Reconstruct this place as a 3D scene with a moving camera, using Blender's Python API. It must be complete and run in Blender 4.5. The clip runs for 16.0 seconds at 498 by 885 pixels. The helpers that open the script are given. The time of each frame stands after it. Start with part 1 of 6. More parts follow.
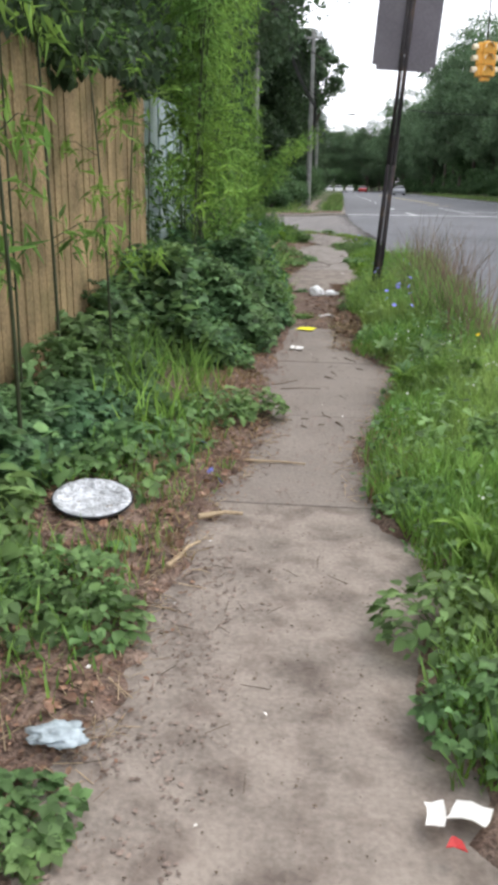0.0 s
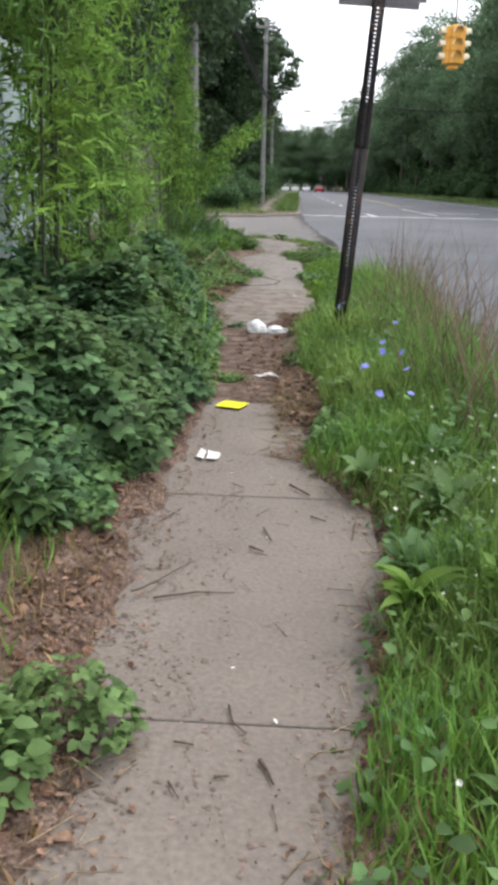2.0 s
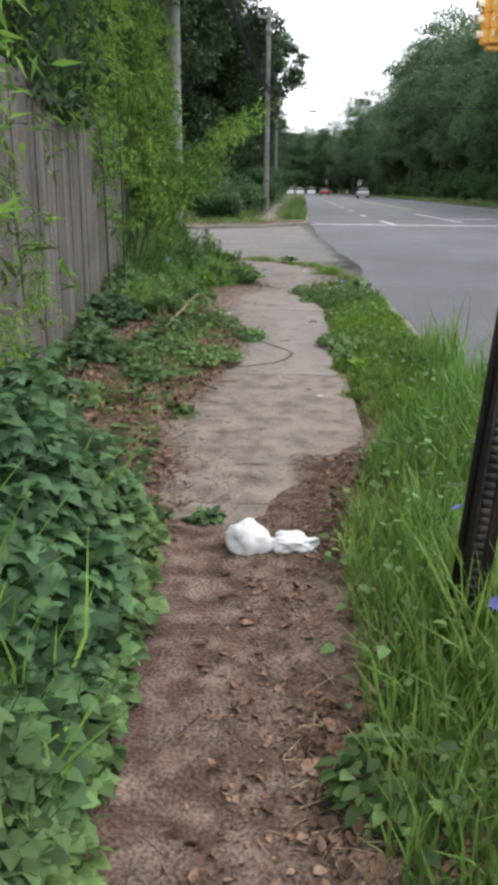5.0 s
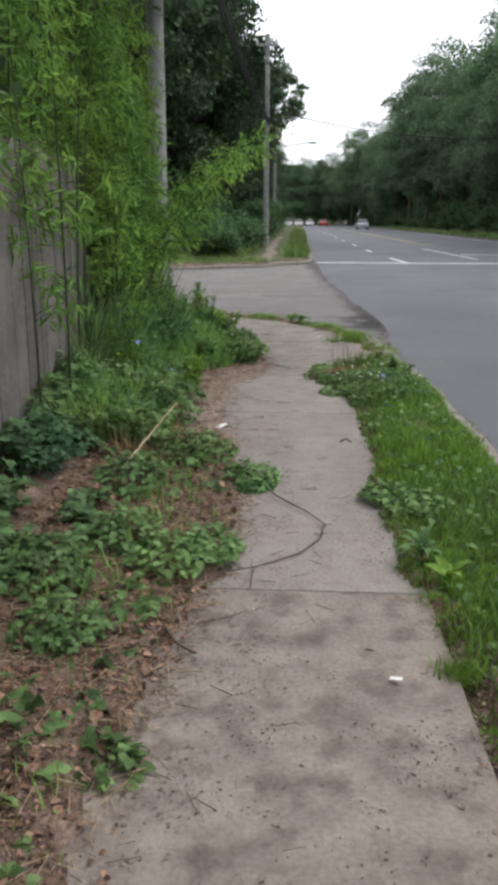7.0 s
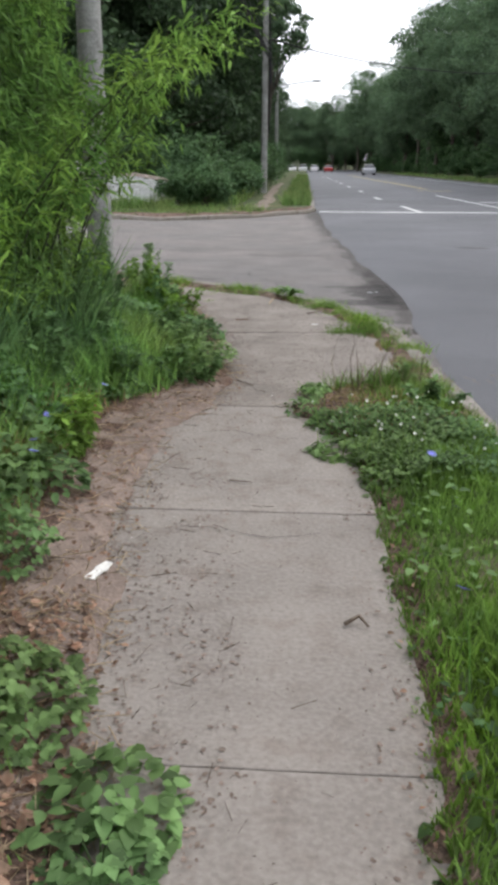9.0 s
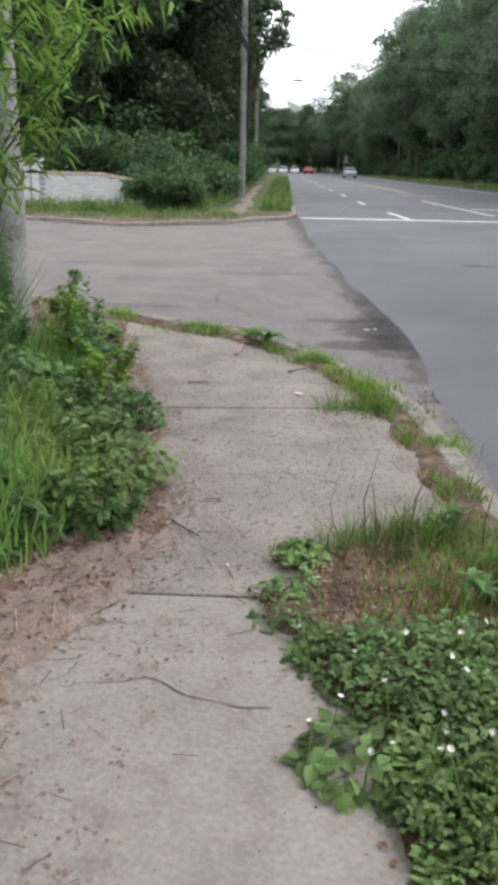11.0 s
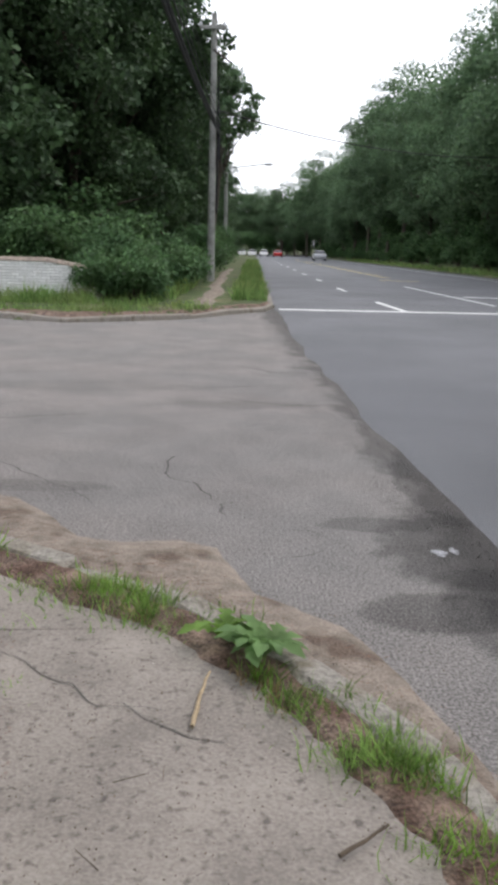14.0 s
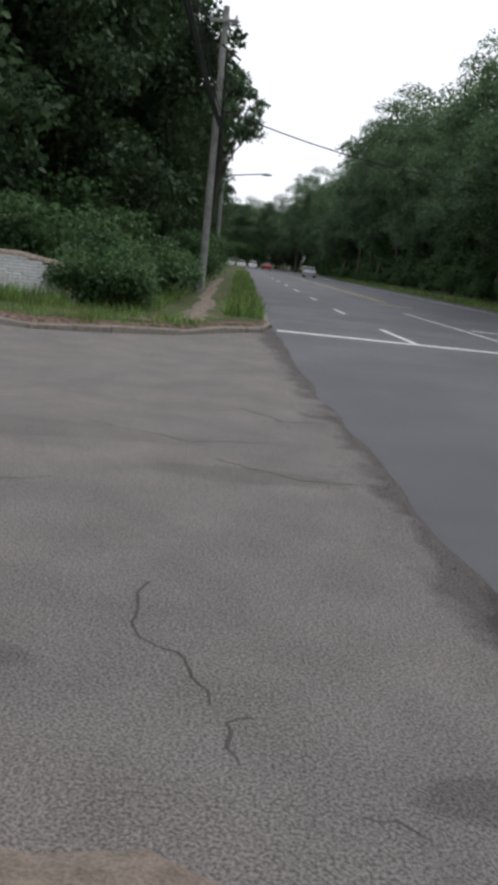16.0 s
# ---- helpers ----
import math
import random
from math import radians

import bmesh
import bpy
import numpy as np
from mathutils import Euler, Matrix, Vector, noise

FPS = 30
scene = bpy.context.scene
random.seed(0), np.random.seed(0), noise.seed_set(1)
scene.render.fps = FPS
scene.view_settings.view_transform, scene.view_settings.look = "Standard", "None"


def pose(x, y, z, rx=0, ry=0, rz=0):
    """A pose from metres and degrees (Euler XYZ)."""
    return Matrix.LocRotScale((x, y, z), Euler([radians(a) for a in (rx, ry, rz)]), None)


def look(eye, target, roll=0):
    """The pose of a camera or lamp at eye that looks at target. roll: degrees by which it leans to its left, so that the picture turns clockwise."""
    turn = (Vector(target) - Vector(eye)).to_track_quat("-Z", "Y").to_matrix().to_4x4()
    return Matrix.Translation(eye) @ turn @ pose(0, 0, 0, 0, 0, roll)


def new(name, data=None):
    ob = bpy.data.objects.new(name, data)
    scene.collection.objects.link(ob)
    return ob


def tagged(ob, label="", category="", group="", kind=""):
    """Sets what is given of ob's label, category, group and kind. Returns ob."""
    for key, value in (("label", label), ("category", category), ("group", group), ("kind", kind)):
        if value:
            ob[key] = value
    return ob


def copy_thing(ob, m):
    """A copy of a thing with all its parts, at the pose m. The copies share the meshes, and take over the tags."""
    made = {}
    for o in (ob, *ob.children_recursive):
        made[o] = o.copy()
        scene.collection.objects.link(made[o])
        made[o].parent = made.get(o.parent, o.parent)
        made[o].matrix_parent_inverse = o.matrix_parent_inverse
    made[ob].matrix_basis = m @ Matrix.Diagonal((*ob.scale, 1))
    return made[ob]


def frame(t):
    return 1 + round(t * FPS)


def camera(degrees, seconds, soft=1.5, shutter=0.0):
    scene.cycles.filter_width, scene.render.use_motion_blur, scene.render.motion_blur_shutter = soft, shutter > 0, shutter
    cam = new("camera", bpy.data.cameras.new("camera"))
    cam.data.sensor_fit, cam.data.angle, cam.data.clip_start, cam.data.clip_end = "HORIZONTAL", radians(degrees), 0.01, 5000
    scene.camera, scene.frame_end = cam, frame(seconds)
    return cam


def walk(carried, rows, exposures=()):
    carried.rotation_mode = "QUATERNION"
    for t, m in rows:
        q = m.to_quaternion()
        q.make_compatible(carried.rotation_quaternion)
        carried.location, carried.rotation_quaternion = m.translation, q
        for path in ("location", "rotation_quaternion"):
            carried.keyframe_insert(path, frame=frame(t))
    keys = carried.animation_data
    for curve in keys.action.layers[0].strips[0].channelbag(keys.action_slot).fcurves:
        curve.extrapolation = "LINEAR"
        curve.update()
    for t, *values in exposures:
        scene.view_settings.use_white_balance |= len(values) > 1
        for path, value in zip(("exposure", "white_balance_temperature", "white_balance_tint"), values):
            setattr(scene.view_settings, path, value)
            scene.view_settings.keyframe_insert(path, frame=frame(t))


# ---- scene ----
cam = camera(33.0, 16.0, soft=4.6)
PATH = [
    (0, (0.54, -1.402, 1.338), (0.346, 0.496, 0.739), 0.7),
    (0.5, (0.564, -0.672, 1.31), (0.4, 1.232, 0.719), 0.4),
    (1, (0.569, 0.127, 1.312), (0.444, 2.031, 0.713), 1.1),
    (1.5, (0.625, 0.903, 1.275), (0.466, 2.816, 0.713), -1.1),
    (2, (0.608, 1.649, 1.275), (0.512, 3.555, 0.675), 1.2),
    (2.5, (0.598, 2.396, 1.268), (0.461, 4.301, 0.673), 1.7),
    (3, (0.576, 3.216, 1.254), (0.452, 5.135, 0.705), 1.3),
    (3.5, (0.537, 3.935, 1.29), (0.344, 5.872, 0.827), 1.9),
    (4, (0.577, 4.618, 1.283), (0.445, 6.542, 0.754), 1.1),
    (6.5, (0.254, 7.94, 1.47), (0.146, 9.841, 0.86), 0.3),
    (7, (0.266, 8.703, 1.495), (0.153, 10.629, 0.967), 0.2),
    (7.5, (0.249, 9.476, 1.463), (0.194, 11.381, 0.857), 1.8),
    (8, (0.32, 10.173, 1.494), (0.151, 12.12, 1.069), 0.8),
    (8.5, (0.365, 11.068, 1.385), (0.37, 12.976, 0.784), 2.9),
    (9, (0.404, 11.885, 1.372), (0.285, 13.776, 0.731), 0.2),
    (9.5, (0.376, 12.631, 1.375), (0.357, 14.526, 0.735), 1.1),
    (12, (0.403, 15.166, 1.348), (0.31, 17.06, 0.712), 1.2),
    (12.5, (0.359, 15.87, 1.343), (0.285, 17.771, 0.726), 1.7),
    (13, (0.302, 16.633, 1.322), (0.208, 18.52, 0.666), 1.8),
    (13.5, (0.277, 17.341, 1.333), (0.23, 19.248, 0.731), 1.5),
    (14, (0.226, 17.971, 1.373), (0.224, 19.917, 0.911), 1.3),
    (14.5, (0.247, 18.556, 1.41), (0.241, 20.516, 1.015), 0.9),
    (15, (0.168, 19.155, 1.394), (0.138, 21.125, 1.051), 3.7),
    (15.5, (0.118, 19.705, 1.388), (0.145, 21.673, 1.032), 3.9),
    (16, (-0.039, 20.25, 1.355), (0.02, 22.201, 0.921), 6.1),
]
walk(cam, [(t, look(eye, target, roll)) for t, eye, target, roll in PATH],
     exposures=[(0.0, 1.0), (1.0, 1.05), (2.0, 1.03), (4.2, 1.02), (6.5, 0.72), (8.0, 0.66), (8.5, 0.58), (9.0, 0.86), (9.5, 0.98), (12.0, 1.06), (13.0, 1.1), (13.5, 1.04), (14.0, 0.8), (14.5, 0.58), (15.0, 0.32), (16.0, 0.12)])

# ---- world and light: a bright overcast sky ----
SUN_EL, SUN_ROT = radians(52), radians(60)
world = bpy.data.worlds.new("overcast_sky")
world.use_nodes = True
scene.world = world
wn, wl = world.node_tree.nodes, world.node_tree.links
wn.clear()
w_out = wn.new("ShaderNodeOutputWorld")
w_bg = wn.new("ShaderNodeBackground")
w_sky = wn.new("ShaderNodeTexSky")
w_sky.sky_type = "NISHITA"
w_sky.sun_disc = False
w_sky.sun_elevation, w_sky.sun_rotation = SUN_EL, SUN_ROT
w_sky.dust_density = 6.0
w_scale = wn.new("ShaderNodeVectorMath")
w_scale.operation = "SCALE"
w_scale.inputs["Scale"].default_value = 0.08
w_mix = wn.new("ShaderNodeMix")
w_mix.data_type = "RGBA"
w_mix.inputs["Factor"].default_value = 0.82
w_mix.inputs[7].default_value = (1.14, 1.17, 1.27, 1)
wl.new(w_sky.outputs[0], w_scale.inputs[0])
wl.new(w_scale.outputs[0], w_mix.inputs[6])
wl.new(w_mix.outputs[2], w_bg.inputs["Color"])
w_bg.inputs["Strength"].default_value = 1.0
wl.new(w_bg.outputs[0], w_out.inputs[0])
sun_data = bpy.data.lights.new("sun", "SUN")
sun_data.energy, sun_data.angle, sun_data.color = 0.7, radians(25), (1.0, 0.96, 0.9)
sun = new("sun", sun_data)
sun.matrix_world = look((20 * math.sin(SUN_ROT), 20 * math.cos(SUN_ROT), 26), (0, 0, 0))


# ---- materials ----
def material(name, color, rough=0.8, metal=0.0, var=0.25, scale=6.0, fine=60.0, bump=0.2, second=None, mask_scale=1.5,
             mask_at=0.5, mask_width=0.12, translucent=0.0, island=0.0, spec=0.3, obj_random=0.0, coarse=1.0):
    m = bpy.data.materials.new(name)
    m.use_nodes = True
    nt = m.node_tree
    n, l = nt.nodes, nt.links
    b = n["Principled BSDF"]
    b.inputs["Roughness"].default_value, b.inputs["Metallic"].default_value = rough, metal
    b.inputs["Specular IOR Level"].default_value = spec
    tc = n.new("ShaderNodeNewGeometry")
    n1, n2 = n.new("ShaderNodeTexNoise"), n.new("ShaderNodeTexNoise")
    n1.inputs["Scale"].default_value, n1.inputs["Detail"].default_value = scale, 4
    n2.inputs["Scale"].default_value, n2.inputs["Detail"].default_value = fine, 3
    l.new(tc.outputs["Position"], n1.inputs["Vector"])
    l.new(tc.outputs["Position"], n2.inputs["Vector"])
    base = n.new("ShaderNodeMix")
    base.data_type = "RGBA"
    base.inputs[6].default_value, base.inputs[7].default_value = (*color, 1), (*(second or color), 1)
    if second:
        n3 = n.new("ShaderNodeTexNoise")
        n3.inputs["Scale"].default_value, n3.inputs["Detail"].default_value = mask_scale, 5
        l.new(tc.outputs["Position"], n3.inputs["Vector"])
        ramp = n.new("ShaderNodeMapRange")
        ramp.inputs["From Min"].default_value, ramp.inputs["From Max"].default_value = mask_at - mask_width, mask_at + mask_width
        l.new(n3.outputs["Fac"], ramp.inputs["Value"])
        l.new(ramp.outputs[0], base.inputs["Factor"])
    else:
        base.inputs["Factor"].default_value = 0.0
    # brightness: coarse + fine + per piece
    total = n.new("ShaderNodeMath")
    total.operation = "ADD"
    for k, (source, weight) in enumerate(((n1, coarse), (n2, 2 - coarse))):
        w = n.new("ShaderNodeMath")
        w.operation = "MULTIPLY"
        w.inputs[1].default_value = weight
        l.new(source.outputs["Fac"], w.inputs[0])
        l.new(w.outputs[0], total.inputs[k])
    gain = n.new("ShaderNodeMapRange")
    gain.inputs["From Min"].default_value, gain.inputs["From Max"].default_value = 0.75, 1.25
    gain.inputs["To Min"].default_value, gain.inputs["To Max"].default_value = 1 - var, 1 + var
    l.new(total.outputs[0], gain.inputs["Value"])
    out = gain.outputs[0]
    for amount, source in ((island, tc.outputs["Random Per Island"]), (obj_random, None)):
        if amount:
            if source is None:
                source = n.new("ShaderNodeObjectInfo").outputs["Random"]
            r = n.new("ShaderNodeMapRange")
            r.inputs["To Min"].default_value, r.inputs["To Max"].default_value = 1 - amount, 1 + amount
            l.new(source, r.inputs["Value"])
            mul = n.new("ShaderNodeMath")
            mul.operation = "MULTIPLY"
            l.new(out, mul.inputs[0])
            l.new(r.outputs[0], mul.inputs[1])
            out = mul.outputs[0]
    tint = n.new("ShaderNodeVectorMath")
    tint.operation = "SCALE"
    l.new(base.outputs[2], tint.inputs[0])
    l.new(out, tint.inputs["Scale"])
    l.new(tint.outputs[0], b.inputs["Base Color"])
    if bump:
        bp = n.new("ShaderNodeBump")
        bp.inputs["Strength"].default_value, bp.inputs["Distance"].default_value = bump, 0.02
        l.new(n2.outputs["Fac"], bp.inputs["Height"])
        l.new(bp.outputs[0], b.inputs["Normal"])
    if translucent:
        tr, mx = n.new("ShaderNodeBsdfTranslucent"), n.new("ShaderNodeMixShader")
        l.new(tint.outputs[0], tr.inputs["Color"])
        mx.inputs[0].default_value = translucent
        l.new(b.outputs[0], mx.inputs[1])
        l.new(tr.outputs[0], mx.inputs[2])
        l.new(mx.outputs[0], n["Material Output"].inputs["Surface"])
    return m


M_CONC = material("concrete", (0.288, 0.256, 0.23), 0.9, var=0.16, scale=2.3, fine=60, bump=0.2, coarse=0.9, second=(0.235, 0.2, 0.176), mask_scale=9.0, mask_at=0.62, mask_width=0.12, obj_random=0.05)
M_CONC_GREY = material("grey_concrete", (0.222, 0.19, 0.164), 0.9, var=0.15, scale=2.0, fine=60, bump=0.2, coarse=0.9, second=(0.2, 0.172, 0.15), mask_scale=8.0, mask_at=0.6, mask_width=0.14, obj_random=0.05)
M_CONC_DUSTY = material("smudged_concrete", (0.25, 0.213, 0.182), 0.95, var=0.24, scale=5, fine=60, bump=0.22, coarse=1.2, second=(0.16, 0.13, 0.11), mask_scale=6.5, mask_at=0.57, mask_width=0.09, obj_random=0.04)
M_CONC_WORN = material("worn_concrete", (0.268, 0.235, 0.208), 0.9, var=0.24, scale=3.4, fine=85, bump=0.35, coarse=1.05, second=(0.14, 0.12, 0.108), mask_scale=30.0, mask_at=0.63, mask_width=0.06, obj_random=0.04)
M_CURB = material("curb_concrete", (0.30, 0.275, 0.24), 0.94, var=0.35, scale=7, fine=50, bump=0.7, second=(0.14, 0.12, 0.09), mask_scale=7, mask_at=0.57)
M_SOIL = material("soil_and_leaf_litter", (0.108, 0.067, 0.05), 0.95, var=0.6, scale=11, fine=85, bump=0.8, coarse=0.9, second=(0.198, 0.142, 0.112), mask_scale=9.0)
M_TURF = material("turf", (0.06, 0.085, 0.03), 0.95, var=0.4, scale=3, fine=40, bump=0.6, second=(0.15, 0.13, 0.07), mask_scale=0.8, mask_at=0.6)
M_OLD = material("old_asphalt", (0.208, 0.191, 0.18), 0.93, var=0.45, scale=2.2, fine=85, bump=0.6, second=(0.186, 0.175, 0.167), mask_scale=0.9, coarse=0.3)


def damp_edge(m):
    """Dark damp stains where the old asphalt meets the newer road, with a ragged outline."""
    n, l = m.node_tree.nodes, m.node_tree.links
    geo = n.new("ShaderNodeNewGeometry")
    split = n.new("ShaderNodeSeparateXYZ")
    l.new(geo.outputs["Position"], split.inputs[0])
    rag = n.new("ShaderNodeTexNoise")
    rag.inputs["Scale"].default_value, rag.inputs["Detail"].default_value = 2.2, 6
    l.new(geo.outputs["Position"], rag.inputs["Vector"])

    def calc(op, a, k):
        node = n.new("ShaderNodeMath")
        node.operation = op
        l.new(a, node.inputs[0])
        if isinstance(k, float):
            node.inputs[1].default_value = k
        else:
            l.new(k, node.inputs[1])
        return node.outputs[0]

    along = calc("ADD", split.outputs["X"], calc("MULTIPLY", calc("ADD", split.outputs["Y"], -22.0), 0.055))
    s = calc("ADD", along, calc("MULTIPLY", rag.outputs["Fac"], 0.95))
    fade = n.new("ShaderNodeMapRange")
    fade.inputs["From Min"].default_value, fade.inputs["From Max"].default_value = 1.66, 1.82
    fade.inputs["To Min"].default_value, fade.inputs["To Max"].default_value = 1.0, 0.55
    l.new(s, fade.inputs["Value"])
    total = fade.outputs[0]
    wobble = calc("MULTIPLY", calc("ADD", rag.outputs["Fac"], -0.5), 1.5)
    fine = n.new("ShaderNodeTexNoise")
    fine.inputs["Scale"].default_value, fine.inputs["Detail"].default_value = 7.0, 4
    l.new(geo.outputs["Position"], fine.inputs["Vector"])
    grit = calc("MULTIPLY", calc("ADD", fine.outputs["Fac"], -0.5), 0.9)
    for cx, cy, rx, ry, depth in ((1.3, 22.05, 0.42, 0.62, 0.5), (0.95, 22.42, 0.32, 0.13, 0.7), (1.12, 21.3, 0.4, 0.2, 0.62), (1.4, 23.3, 0.2, 0.9, 0.62), (1.4, 21.3, 0.32, 0.5, 0.6), (-1.15, 23.05, 0.5, 0.12, 0.8), (0.1, 25.9, 0.7, 0.2, 0.82), (-1.6, 26.8, 1.3, 0.3, 0.88)):
        dx, dy = calc("DIVIDE", calc("ADD", split.outputs["X"], -cx), rx), calc("DIVIDE", calc("ADD", split.outputs["Y"], -cy), ry)
        d = calc("ADD", calc("ADD", calc("ADD", calc("MULTIPLY", dx, dx), calc("MULTIPLY", dy, dy)), wobble), grit)
        spot = n.new("ShaderNodeMapRange")
        spot.inputs["From Min"].default_value, spot.inputs["From Max"].default_value = 0.75, 1.25
        spot.inputs["To Min"].default_value, spot.inputs["To Max"].default_value = depth, 1.0
        l.new(d, spot.inputs["Value"])
        total = calc("MULTIPLY", total, spot.outputs[0])
    bsdf = n["Principled BSDF"]
    source = bsdf.inputs["Base Color"].links[0].from_socket
    dark = n.new("ShaderNodeVectorMath")
    dark.operation = "SCALE"
    l.new(source, dark.inputs[0])
    l.new(total, dark.inputs["Scale"])
    l.new(dark.outputs[0], bsdf.inputs["Base Color"])


damp_edge(M_OLD)
M_NEW = material("road_asphalt", (0.128, 0.129, 0.138), 0.7, spec=0.45, var=0.16, scale=0.6, fine=150, bump=0.4, second=(0.098, 0.1, 0.106), mask_scale=0.25)
M_DAMP = material("damp_asphalt", (0.108, 0.103, 0.1), 0.85, var=0.5, scale=3, fine=85, bump=0.9, coarse=0.4)
M_SAND = material("washed_sand", (0.24, 0.2, 0.165), 0.95, var=0.34, scale=9, fine=80, bump=0.6, second=(0.13, 0.095, 0.073), mask_scale=5.0, mask_at=0.58, mask_width=0.08)
M_DUST = material("dried_mud", (0.212, 0.163, 0.136), 0.95, var=0.3, scale=9, fine=90, bump=0.3, island=0.25)
M_CRACK = material("crack_tar", (0.092, 0.085, 0.08), 0.95, var=0.3, bump=0)
M_PAINT = material("road_paint", (0.72, 0.72, 0.70), 0.7, var=0.16, scale=4, fine=60, bump=0.2, second=(0.4, 0.4, 0.4), mask_scale=9, mask_at=0.66)
M_SPLASH = material("worn_white_paint", (0.34, 0.34, 0.36), 0.8, var=0.4, scale=20, fine=80, bump=0.3, second=(0.15, 0.15, 0.15), mask_scale=26, mask_at=0.5)
M_YPAINT = material("yellow_road_paint", (0.5, 0.4, 0.17), 0.7, var=0.2, scale=4, fine=60, bump=0.2)
# darker second tone paints the blotchy leaf shadows onto the tan boards
M_TANWOOD = material("tan_fence_wood", (0.262, 0.19, 0.1), 0.85, var=0.4, scale=3, fine=45, bump=0.3, second=(0.16, 0.125, 0.06), mask_scale=3.5, mask_at=0.55, obj_random=0.14)
M_GREYWOOD = material("weathered_grey_wood", (0.135, 0.124, 0.11), 0.9, var=0.3, scale=3, fine=45, bump=0.4, obj_random=0.2)
M_BLUEWALL = material("pale_blue_panel", (0.5, 0.58, 0.6), 0.7, var=0.15, scale=2, fine=30, bump=0.1)
M_POLE = material("grey_utility_pole_wood", (0.285, 0.285, 0.27), 0.9, var=0.3, scale=4, fine=40, bump=0.4)
M_BARK = material("bark", (0.09, 0.075, 0.06), 0.95, var=0.4, scale=5, fine=30, bump=0.8)
M_DARKMETAL = material("dark_post_metal", (0.045, 0.04, 0.042), 0.6, 0.4, var=0.3, scale=6, fine=60, bump=0.2, second=(0.11, 0.07, 0.045), mask_scale=7, mask_at=0.63)
M_SIGNBACK = material("sign_back_metal", (0.165, 0.15, 0.165), 0.6, 0.3, var=0.12, scale=3, fine=40, bump=0.1)
M_SIGNAL = material("signal_yellow", (0.8, 0.42, 0.08), 0.5, var=0.1, scale=5, fine=30, bump=0.05)
M_LENS = material("signal_visor", (0.7, 0.62, 0.45), 0.4, var=0.1, bump=0)
M_CABLE = material("black_cable", (0.02, 0.02, 0.022), 0.6, var=0.1, bump=0)
M_STEEL = material("galvanised_steel", (0.42, 0.43, 0.44), 0.45, 0.7, var=0.1, bump=0.05)
M_WBRICK = material("white_painted_brick", (0.68, 0.68, 0.66), 0.85, var=0.15, scale=5, fine=40, bump=0.4, second=(0.36, 0.34, 0.31), mask_scale=5, mask_at=0.68, obj_random=0.08)
M_MORTAR = material("dark_mortar", (0.3, 0.29, 0.27), 0.95, var=0.2, bump=0.3)
M_BRICKCAP = material("brick_cap", (0.5, 0.41, 0.35), 0.9, var=0.3, scale=7, bump=0.4, obj_random=0.15)
M_WHITE = material("white_plastic", (0.8, 0.8, 0.8), 0.45, var=0.06, scale=12, bump=0.1)
M_PAPER = material("white_paper", (0.78, 0.76, 0.72), 0.85, var=0.12, scale=14, bump=0.2)
M_YELLOW = material("yellow_paper", (0.86, 0.80, 0.02), 0.7, var=0.05, scale=8, bump=0.05)
M_RED = material("red_print", (0.5, 0.05, 0.05), 0.6, var=0.1, bump=0)
M_BLUEF = material("blue_petal", (0.27, 0.29, 0.7), 0.7, var=0.1, bump=0, island=0.2)
M_WHITEF = material("white_flower", (0.75, 0.76, 0.68), 0.8, var=0.1, bump=0, island=0.1)
M_YELLOWF = material("yellow_flower", (0.8, 0.6, 0.03), 0.8, var=0.1, bump=0)
M_STRAW = material("straw", (0.36, 0.275, 0.175), 0.9, var=0.2, scale=12, bump=0, island=0.35)
M_TWIG = material("twig", (0.10, 0.075, 0.055), 0.9, var=0.3, scale=12, bump=0.1, island=0.3)
M_LITTER = material("dead_leaf", (0.185, 0.1, 0.064), 0.9, var=0.4, scale=14, bump=0, island=0.65, second=(0.2, 0.135, 0.095), mask_scale=30)


def leafmat(name, color, second, tr=0.45, island=0.5, each=0.0):
    color, second = [tuple(c * k for c, k in zip(col, (1.36, 1.27, 1.6))) for col in (color, second)]
    return material(name, color, 0.6, var=0.3, scale=1.3, fine=9, bump=0, second=second, mask_scale=0.9, island=island, translucent=tr, spec=0.22, obj_random=each)


M_GRASS = leafmat("grass_blade", (0.125, 0.265, 0.05), (0.19, 0.29, 0.065))
M_LAWN = leafmat("lawn_blade", (0.15, 0.27, 0.035), (0.11, 0.2, 0.04))
M_DRY = leafmat("dry_grass", (0.27, 0.17, 0.09), (0.22, 0.2, 0.07))
M_WEED = leafmat("broad_weed_leaf", (0.086, 0.172, 0.053), (0.135, 0.222, 0.062), 0.42, 0.55)
M_BUSH = leafmat("vine_leaf", (0.056, 0.12, 0.046), (0.096, 0.17, 0.052), 0.4, 0.62)
M_BAMBOO = leafmat("bamboo_leaf", (0.172, 0.3, 0.048), (0.1, 0.205, 0.04), 0.48, 0.6)
M_CULM = material("bamboo_culm", (0.035, 0.045, 0.02), 0.5, var=0.3, scale=6, bump=0)
M_TREE = leafmat("tree_leaf", (0.082, 0.138, 0.054), (0.06, 0.108, 0.046), 0.4, 0.3, 0.22)
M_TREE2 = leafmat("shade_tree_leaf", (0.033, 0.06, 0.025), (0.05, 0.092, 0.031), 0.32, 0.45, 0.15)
M_STALK = leafmat("seed_stalk", (0.16, 0.115, 0.07), (0.13, 0.12, 0.06))
M_SHRUB = leafmat("shrub_leaf", (0.05, 0.105, 0.036), (0.075, 0.14, 0.045), 0.4)
M_FARGRASS = leafmat("far_grass_blade", (0.105, 0.2, 0.045), (0.15, 0.2, 0.055))
